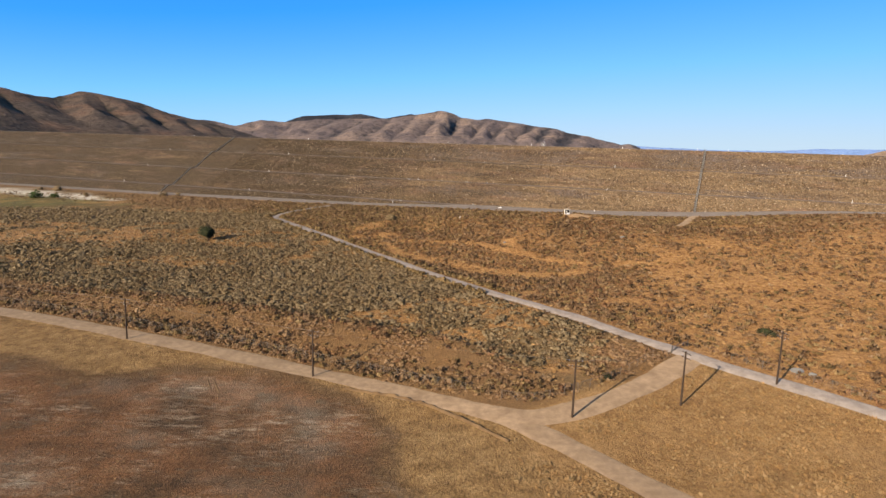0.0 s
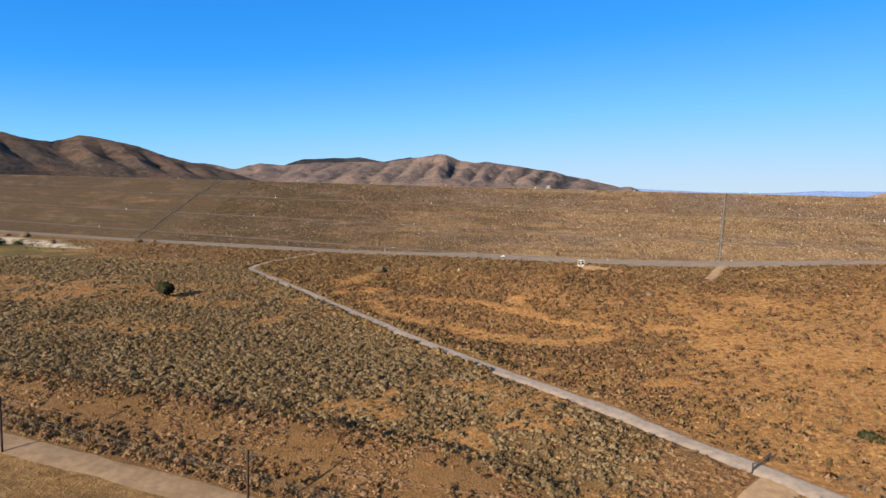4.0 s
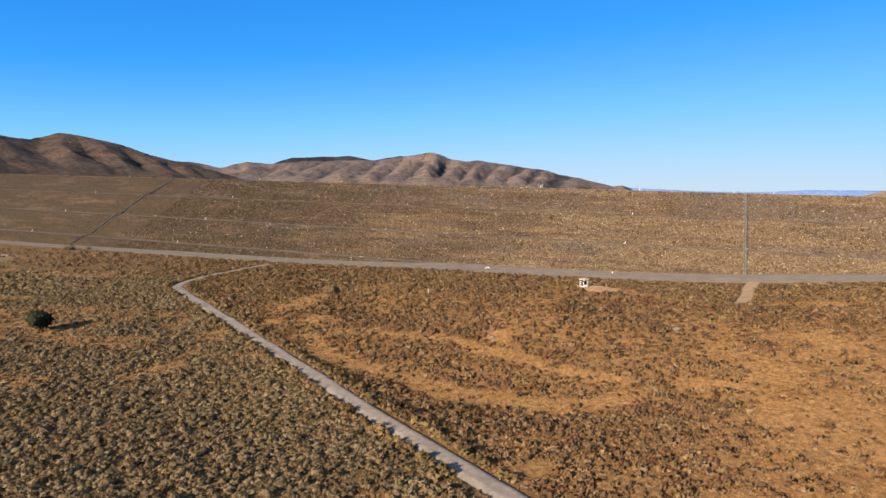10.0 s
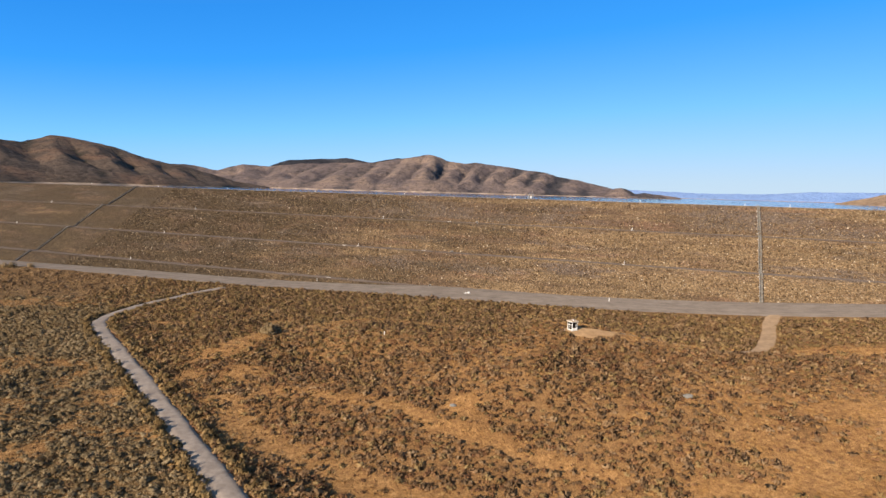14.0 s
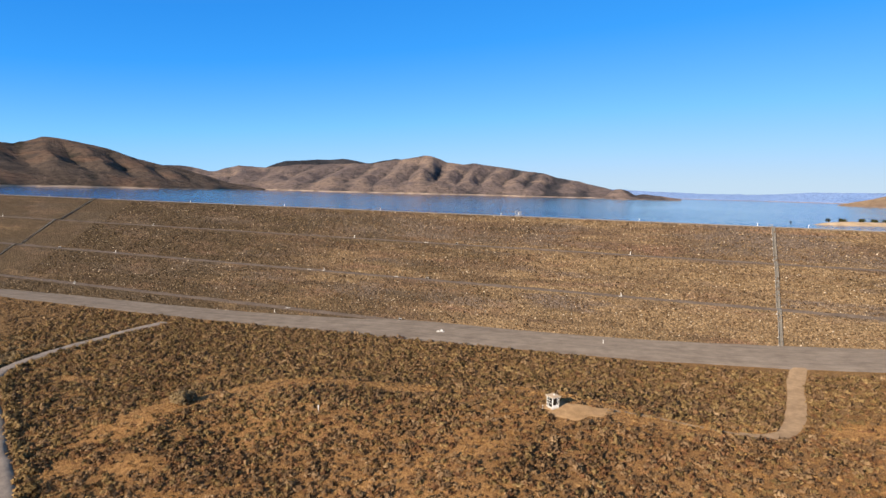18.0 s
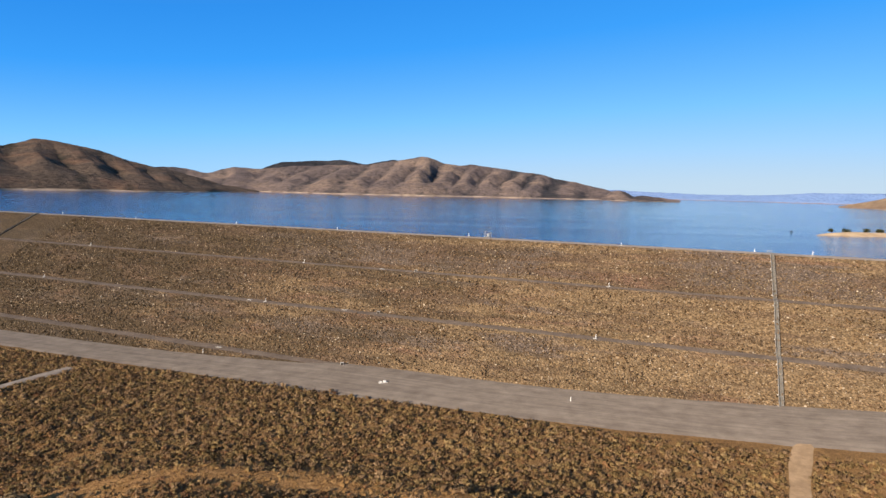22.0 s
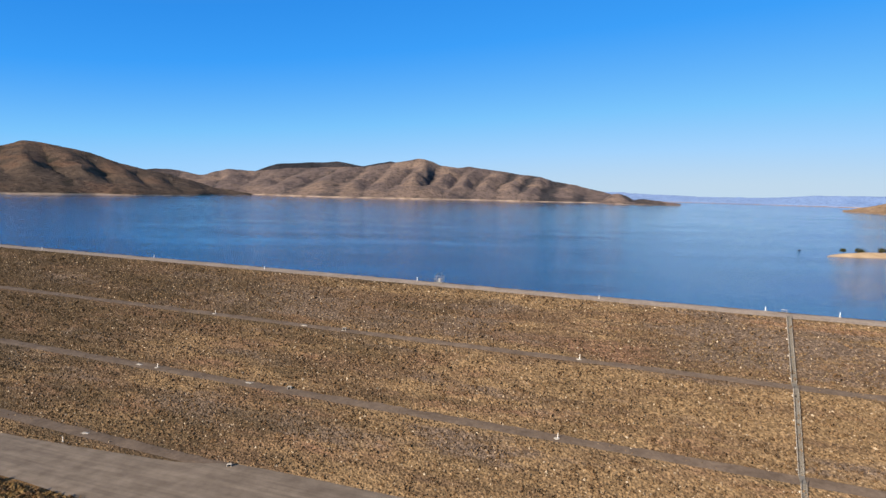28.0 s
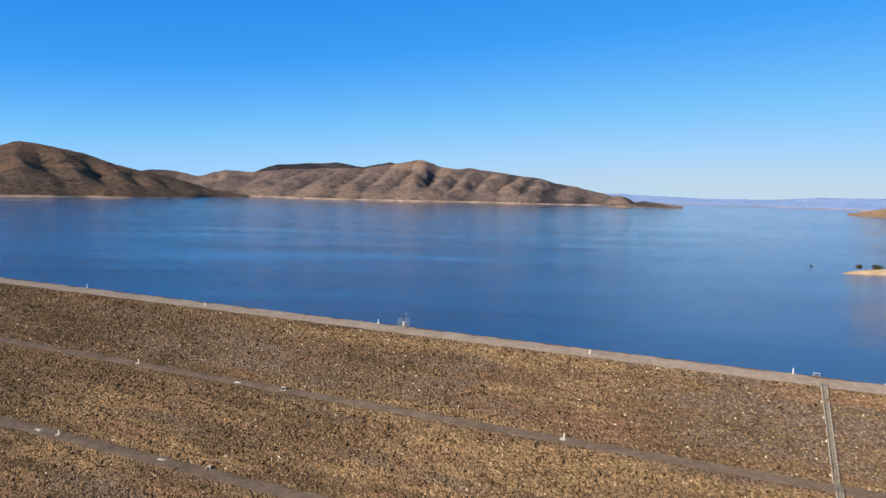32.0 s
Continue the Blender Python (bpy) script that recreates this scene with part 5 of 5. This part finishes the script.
# ---- stairs up the dam ----
def stairway(u, n0, n1, skew, label, detail=True):
    x0, y0 = dam_xy(u, n0)
    t = thing("dam_stairway", label, "stairs", "dam stairways", (x0, y0, 0), math.degrees(math.atan2(DAM_N.y, DAM_N.x)) - skew)
    run = 0.0
    legs = [(a, b) for a, b in zip([n0, 343, 347, 366, 370, 389.5, 393, 415.5][:-1], [343, 347, 366, 370, 389.5, 393, 415.5]) if b > n0]
    legs[0] = (n0, legs[0][1])
    legs.append((415.5, n1))
    for a, b in legs:
        za, zb = float(dam_z(a)), float(dam_z(b))
        if zb - za < 0.5:
            part("landing", box(bmesh.new(), (b - a + 0.3, 1.05, 0.25), ((a + b) / 2 - n0, 0, za + 0.3), 0.02), M_STAIR, t)
            continue
        steps = max(2, round((zb - za) / 0.2))
        vs, fs = [], []
        for i in range(steps):
            s0, s1 = a - n0 + (b - a) * i / steps, a - n0 + (b - a) * (i + 1) / steps
            z0, z1 = za + (zb - za) * i / steps + 0.1, za + (zb - za) * (i + 1) / steps + 0.28
            q = len(vs)
            z1 -= 0.18 * (1 - (i + 1) / steps)
            vs += [(s0, -0.45, z1), (s0, 0.45, z1), (s1, -0.45, z1), (s1, 0.45, z1)]
            fs.append((q, q + 2, q + 3, q + 1))
            fs.append((q - 2, q, q + 1, q - 1) if i else (q, q + 1, q + 3, q + 2))
        me = raw_mesh("flight", vs, fs, M_STAIR)
        fl = new("flight", me)
        fl.parent = t
        slope = (zb - za) / (b - a)
        for side in (-1, 1):
            bm = bmesh.new()
            length = math.hypot(b - a, zb - za)
            tilt = Matrix.Rotation(-math.atan(slope), 4, "Y")
            box(bm, (length, 0.09, 0.4), ((a + b) / 2 - n0, side * 0.52, (za + zb) / 2 + 0.3), 0.0, tilt)
            part("stringer", bm, M_KERB if detail else M_FENCE, t, "pale concrete side kerb" if detail else "dark weathered side beam")
            bm = bmesh.new()
            for hz in (0.75, 1.15):
                rod(bm, (a - n0, side * 0.5, za + hz + 0.2), (b - n0, side * 0.5, zb + hz + 0.2), 0.035, 0.035, 6)
            rail = part("handrail", bm, M_FENCE, t)
            if detail:
                for i in range(int((b - a) // 2.4) + 1):
                    sx = a - n0 + i * 2.4
                    zz = za + slope * i * 2.4
                    part("baluster", rod(bmesh.new(), (sx, side * 0.5, zz + 0.2), (sx, side * 0.5, zz + 1.35), 0.035, 0.035, 6), M_FENCE, rail)
        if detail:
            for i in range(4):
                sx = a - n0 + (b - a) * (i + 0.4 + 0.25 * math.sin(i * 5 + a)) / 4
                part("step_pad", box(bmesh.new(), (0.3, 0.28, 0.35), (sx, 0.78, za + slope * (sx - a + n0) + 0.15), 0.03), M_CONC, t, "pale concrete block beside the stairs")
    return t


stairway(1.0, 351.5, 417.0, 2.4, "straight grey concrete stairway with steel handrails up the dam face")
stairway(-362.0, 333.5, 417.0, -0.3, "distant straight stairway crossing the dam benches", False)

# ---- survey monuments and instrument boxes on the dam ----
def monument():
    t = thing("survey_monument", "round concrete pad with a white marker post on the bench", "survey marker", "dam monuments")
    bm = bmesh.new()
    rod(bm, (0, 0, -0.2), (0, 0, 0.16), 0.75, 0.65, 14)
    part("pad", bm, M_PALE, t)
    post = part("marker_post", rod(bmesh.new(), (0.25, 0.1, 0.1), (0.25, 0.1, 1.25), 0.10, 0.10, 10), M_WHITE, t, "white painted post")
    part("cap", rod(bmesh.new(), (0.25, 0.1, 1.25), (0.25, 0.1, 1.33), 0.12, 0.08, 10), M_WHITE, post)
    return t


def instrument_box():
    t = thing("instrument_box", "concrete instrument box with a dark open side", "instrument box", "dam instrument boxes")
    bm = box(bmesh.new(), (1.3, 0.12, 1.0), (0, 0.5, 0.4))
    for sx in (-0.6, 0.6):
        box(bm, (0.12, 1.0, 1.0), (sx, -0.02, 0.4))
    part("walls", bm, M_PALE, t)
    part("hood", box(bmesh.new(), (1.45, 1.2, 0.1), (0, 0, 0.95), 0.02), M_PALE, t)
    # a near-black panel puts shade into the open side of the box
    part("shade_panel", box(bmesh.new(), (1.05, 0.06, 0.85), (0, 0.38, 0.45)), M_DARK, t, "near-black panel standing in for the recess's shade")
    part("slab", box(bmesh.new(), (1.9, 1.7, 0.2), (0, -0.2, 0.0), 0.03), M_PALE, t)
    return t


def marker_post(h=1.15):
    t = thing("marker_post", "white marker post standing at the road edge", "marker post", "white marker posts")
    part("post", rod(bmesh.new(), (0, 0, -0.2), (0, 0, h), 0.10, 0.10, 10), M_WHITE, t)
    part("cap", rod(bmesh.new(), (0, 0, h), (0, 0, h + 0.06), 0.115, 0.07, 10), M_WHITE, t)
    part("footing", rod(bmesh.new(), (0, 0, -0.15), (0, 0, 0.07), 0.32, 0.30, 10), M_CONC, t)
    return t


def flat_slab():
    t = thing("concrete_slab", "flat pale concrete slab lying on the bench", "slab", "bench slabs")
    part("slab", box(bmesh.new(), (2.0, 0.9, 0.22), (0, 0, 0.08), 0.03), M_PALE, t)
    part("hatch", box(bmesh.new(), (0.6, 0.5, 0.05), (0.3, 0, 0.205), 0.01), M_STEEL, t)
    return t


def on_dam(u, n, turn=0.0):
    x, y = dam_xy(u, n)
    return pose(x, y, max(float(dam_z(n)), ground_z(x, y)) + 0.1, 0, 0, -22.2 + turn)


def place(make, places, k=1.0):
    first = make()
    for i, m in enumerate(places):
        if i == 0:
            first.matrix_basis = m @ Matrix.Diagonal((k, k, k, 1))
        else:
            copy_thing(first, m)


place(monument, [on_dam(u, n, 13 * i) for i, (u, n) in enumerate(((-169, 368), (-47.4, 367.6), (-47, 391.6), (-168, 391.4), (-290, 391.4), (-290, 368), (-289, 345), (-410, 391), (-410, 368), (-410, 345), (75, 391.4), (75, 367.6)))])
place(instrument_box, [on_dam(u, n, t) for u, n, t in ((-121.8, 369.4, 20), (-121.8, 345.4, 25), (-117.8, 391.4, 15), (-330, 368.4, 20))], 0.75)
place(flat_slab, [on_dam(u, n, t) for u, n, t in ((-131.8, 390.8, 8), (-134.9, 368.6, 4), (-170.3, 345, 12), (-176, 368, 0))])
place(marker_post, [on_dam(u, n) for u, n in ((17, 424.2), (-46.2, 419), (-108.5, 424.0), (-169.3, 419), (-230.6, 424.6), (-290, 418), (-354, 425), (-173.7, 341.0), (-49, 338.3), (78, 425), (-415, 424), (-0.9, 424.8))])
mp = marker_post(1.6)
tagged(mp, "white pipe marker standing in the brush on the knoll", group="")
mp.matrix_basis = pose(8.0, 265.0, ground_z(8.0, 265.0))

well = thing("monitoring_well", "two low white concrete blocks on the gravel road", "well cover", "", (32.8, 347.4, ground_z(32.8, 347.4) + 0.2), 20.0)
for x, s in ((0, 0.7), (-1.1, 0.5)):
    part("well_block", box(bmesh.new(), (s, s, s * 0.9), (x, 0, s * 0.4), 0.04), M_WHITE, well)
part("well_apron", box(bmesh.new(), (2.6, 1.5, 0.14), (-0.5, 0, 0.03), 0.03), M_PALE, well)
bench_rail = thing("crest_rail", "low white metal barrier on the crest road edge", "barrier", "", (*dam_xy(3.8, 424.6), 50.3), -22.2)
for x in (-0.9, 0.9):
    part("upright", box(bmesh.new(), (0.08, 0.08, 0.9), (x * 0.7, 0, 0.4)), M_STEEL, bench_rail)
part("crossbar", box(bmesh.new(), (1.4, 0.06, 0.14), (0, 0, 0.6), 0.01), M_PALE, bench_rail)
part("foot", box(bmesh.new(), (1.7, 0.5, 0.1), (0, 0, 0.0), 0.02), M_BOULDER, bench_rail)

# ---- weather station on the crest ----
st = thing("weather_station", "fenced instrument cage with solar panel on the dam crest", "weather station", "", (*dam_xy(-100, 423.4), 50.32), -22.2)
part("base_slab", box(bmesh.new(), (2.7, 2.2, 0.2), (0, 0, 0.0), 0.03), M_BOULDER, st)
cage = [(-1.3, -1.0), (1.3, -1.0), (1.3, 1.0), (-1.3, 1.0)]
for a in cage:
    part("cage_post", rod(bmesh.new(), (*a, 0.1), (*a, 2.3), 0.04, 0.04, 8), M_STEEL, st)
for a, b in zip(cage, cage[1:] + cage[:1]):
    panel = bmesh.new()
    for z in (0.35, 1.3, 2.28):
        rod(panel, (*a, z), (*b, z), 0.025, 0.025, 6)
    for i in range(1, 12):
        q = Vector((*a, 0)).lerp(Vector((*b, 0)), i / 12)
        rod(panel, (q.x, q.y, 0.3), (q.x, q.y, 2.28), 0.008, 0.008, 4)
    part("cage_panel", panel, M_STEEL, st)
part("cabinet", box(bmesh.new(), (0.7, 0.5, 1.2), (0.1, 0, 0.95), 0.02), M_STEEL, st, "grey equipment cabinet")
mast = part("mast", rod(bmesh.new(), (0.75, 0.3, 0.2), (0.75, 0.3, 4.2), 0.06, 0.04, 8), M_STEEL, st)
part("sensor_arm", rod(bmesh.new(), (0.4, 0.3, 3.9), (1.1, 0.3, 3.9), 0.025, 0.025, 6), M_STEEL, mast)
tilt = Matrix.Rotation(radians(-35), 4, "Y")
panel = part("solar_panel", box(bmesh.new(), (1.7, 1.3, 0.06), (-0.45, 0.0, 2.95), 0.0, tilt), M_SOLAR, st, "dark tilted solar panel")
part("panel_strut", rod(bmesh.new(), (-0.3, 0.1, 2.3), (-0.35, 0.1, 3.0), 0.04, 0.04, 6), M_STEEL, panel)

M_TREE = leaf_material("dark_tree_leaves", [(0.0, (0.022, 0.026, 0.012)), (0.6, (0.042, 0.048, 0.02)), (1.0, (0.085, 0.085, 0.036))])

# ---- trees and single bushes ----
def leafy(name, label, x, y, height, width, trunk_h, leaves, mat, seed, base=None):
    z = ground_z(x, y) if base is None else base
    t = thing(name, label, "tree" if trunk_h else "bush", "", (x, y, z - 0.05))
    r = np.random.default_rng(seed)
    if trunk_h:
        bm = rod(bmesh.new(), (0, 0, 0), (0.1, 0.05, trunk_h), width * 0.06, width * 0.04, 8)
        for i in range(6):
            a = i * 1.05 + r.uniform(-0.3, 0.3)
            rod(bm, (0.1, 0.05, trunk_h * 0.9), (math.cos(a) * width * 0.3, math.sin(a) * width * 0.3, trunk_h + (height - trunk_h) * r.uniform(0.3, 0.6)), width * 0.03, width * 0.012, 6)
        part("trunk", bm, M_WOOD, t)
    lobes = [(r.normal(0, width * 0.2), r.normal(0, width * 0.2), trunk_h + (height - trunk_h) * r.uniform(0.3, 0.72), width * r.uniform(0.2, 0.34)) for i in range(9)]
    V, F, out = [], [], []
    for i in range(leaves):
        lx, ly, lz, lr = lobes[r.integers(0, 9)]
        d = Vector(r.normal(0, 1, 3)).normalized() * lr * r.uniform(0.65, 1.1)
        c = Vector((lx, ly, lz)) + d
        c.z = max(c.z, 0.1)
        face = (d.normalized() + Vector(r.normal(0, 0.35, 3))).normalized()
        a = face.cross(Vector(r.normal(0, 1, 3))).normalized()
        b = face.cross(a)
        s = width * 0.055 * r.uniform(0.6, 1.5)
        q = len(V)
        out += [(d.normalized() * 0.7 + (c - Vector((0, 0, height * 0.4))).normalized() * 0.5).normalized()[:]] * 3
        V += [c + a * s, c - a * s * 0.4 + b * s * 0.7, c - a * s * 0.4 - b * s * 0.7]
        F.append((q, q + 1, q + 2))
    me = raw_mesh("crown", np.array([v[:] for v in V]), np.array(F), mat)
    at = me.attributes.new("outward", "FLOAT_VECTOR", "POINT")
    at.data.foreach_set("vector", np.array(out, np.float32).ravel())
    at = me.attributes.new("plant", "FLOAT", "POINT")
    at.data.foreach_set("value", np.repeat(r.uniform(0, 1, leaves), 3).astype(np.float32))
    c = new("crown", me)
    c.parent = t
    return t


leafy("round_tree", "dark green round tree alone in the sagebrush", -93.4, 241.9, 5.6, 6.6, 1.0, 2600, M_TREE, 3)
leafy("green_bush", "small green bush in the orange grass", 74.2, 131.0, 1.3, 3.0, 0, 900, M_TREE, 4)
leafy("green_bush", "small green bush by the fence", 33.0, 107.5, 1.0, 2.0, 0, 600, M_TREE, 5)
leafy("olive_bush", "large olive-grey bush on the knoll's shoulder", -23.0, 275.0, 2.6, 5.2, 0, 1500, M_SAGE, 6)
for i, (x, y, h, w) in enumerate(((-267, 399, 4.5, 8), (-258, 403, 2.6, 6), (-283, 446, 3.5, 6), (-300, 452, 2.2, 4), (-245, 415, 2.0, 4), (-195, 423, 2.4, 5), (-186, 425, 1.8, 3.5))):
    leafy("shrub", "dark shrub beside the pale wash below the dam", x, y, h, w, 0, 700, M_GREEN if i < 2 else M_SAGE, 10 + i)

# ---- pale boulders ----
def boulder(x, y, size, seed, label, z=None):
    bm = bmesh.new()
    bmesh.ops.create_icosphere(bm, subdivisions=2, radius=0.5)
    r = random.Random(seed)
    for v in bm.verts:
        v.co *= 1 + 0.25 * noise.noise(v.co * 2.2 + Vector((seed, 0, 0))) + r.uniform(-0.05, 0.05)
        v.co = Vector((v.co.x * size * 1.3, v.co.y * size, v.co.z * size * 0.6))
    me = bpy.data.meshes.new("boulder")
    bm.to_mesh(me)
    bm.free()
    me.materials.append(M_BOULDER)
    ob = new("boulder", me)
    ob.location = (x, y, (ground_z(x, y) if z is None else z) + size * 0.12)
    tagged(ob, label, "boulder", "pale boulders")


for i, (x, y, s) in enumerate(((68.2, 226, 1.6), (69.5, 110.5, 1.9), (71.5, 108.8, 1.2), (24.4, 228.3, 1.0))):
    boulder(x, y, s, i, "pale weathered boulder lying in the dry grass")

# ---- island spit and buoy on the lake ----
spit_a, spit_t = np.meshgrid(np.linspace(0, 1, 60), np.linspace(-1, 1, 15))
wid = 26 * np.sin(np.pi * np.clip(spit_a * 0.8 + 0.02, 0, 1)) ** 0.7 * (1 + 0.25 * lattice(spit_a * 12, spit_t * 0, 1, 9))
ix, iy = 354 + spit_a * 342 + spit_t * wid * 0.35, 681 + spit_a * 40 + spit_t * wid
iz = WATER - 1.0 + 4.2 * np.clip(1 - spit_t ** 2, 0, 1) * np.clip(spit_a * 9, 0, 1) ** 0.6 + 0.6 * lattice(ix, iy, 9, 4)
k = Nodes("tan_shore", rough=0.95)
M_SHORE = k.done(k.ramp(k.noise(0.12, 6), [(0.3, (0.22, 0.155, 0.09)), (0.7, (0.36, 0.28, 0.19))]), k.noise(1.0, 5), 0.4, 0.2)
me = raw_mesh("island_spit", np.stack([ix, iy, iz], -1).reshape(-1, 3), grid_faces(15, 60), M_SHORE, True)
tagged(new("island_spit", me), "low tan spit of land in the lake", "island")
r = random.Random(12)
for i in range(12):
    a = 0.06 + i * 0.045 + r.uniform(0, 0.02)
    leafy("spit_tree", "dark bushy tree growing on the lake spit", 354 + a * 342, 684 + a * 40 + r.uniform(0, 6), r.uniform(2.2, 4.0), r.uniform(4, 7), 0.4, 800, M_TREE, 60 + i, WATER + 2.2)
buoy = thing("floating_buoy", "small dark floating buoy on the open water", "buoy", "", (364, 725, WATER), 20)
bm = rod(bmesh.new(), (-1.3, 0, 0.1), (1.3, 0, 0.1), 0.38, 0.38, 10)
part("hull", bm, M_PIPE, buoy)
part("cabin", box(bmesh.new(), (0.9, 0.6, 0.5), (-0.2, 0, 0.6), 0.1), M_DARK, buoy)

# ---- ruts and the earth ridge in the near field ----
M_CLOD = gravel_material("turned_earth", (0.11, 0.065, 0.03), (0.20, 0.125, 0.06))
for line in ([(-41.5, 107.3), (-40.4, 105.2), (-39.1, 102.8)], [(-40.5, 107.5), (-39.0, 104.8), (-37.1, 101.8)]):
    ribbon("wheel_rut", rounded(line, 2), 0.16, M_CLOD, "dark wheel rut pressed into the bare field", 0.05, edge=0.08, cols=5)
ridge_line = np.array(rounded([(-15.8, 106.5), (-8.0, 104.5), (-5.5, 103.5), (0.7, 100.0), (7.9, 91.6), (12.9, 85.3)]))
rl = np.r_[0, np.cumsum(np.hypot(*np.diff(ridge_line, axis=0).T))]
rt = np.arange(0, rl[-1], 0.5)
rx, ry = np.interp(rt, rl, ridge_line[:, 0]), np.interp(rt, rl, ridge_line[:, 1])
gxr, gyr = np.gradient(rx), np.gradient(ry)
gl = np.hypot(gxr, gyr)
ww = np.linspace(-1, 1, 7)
hw = (0.42 + 0.14 * lattice(rt, rt * 0, 1.3, 3))[:, None]
ex, ey = rx[:, None] + ww * hw * (gyr / gl)[:, None], ry[:, None] - ww * hw * (gxr / gl)[:, None]
ez = land(ex, ey) - 0.05 + (0.38 + 0.16 * lattice(rt, rt * 0, 0.9, 4))[:, None] * (1 - ww ** 2) + 0.05 * lattice(ex, ey, 0.4, 5)
me = raw_mesh("earth_ridge", np.stack([ex, ey, ez], -1).reshape(-1, 3), grid_faces(len(rt), 7)[:, ::-1], M_CLOD, True)
tagged(new("earth_ridge", me), "low ridge of turned earth along the dirt road", "ground", kind="structure")
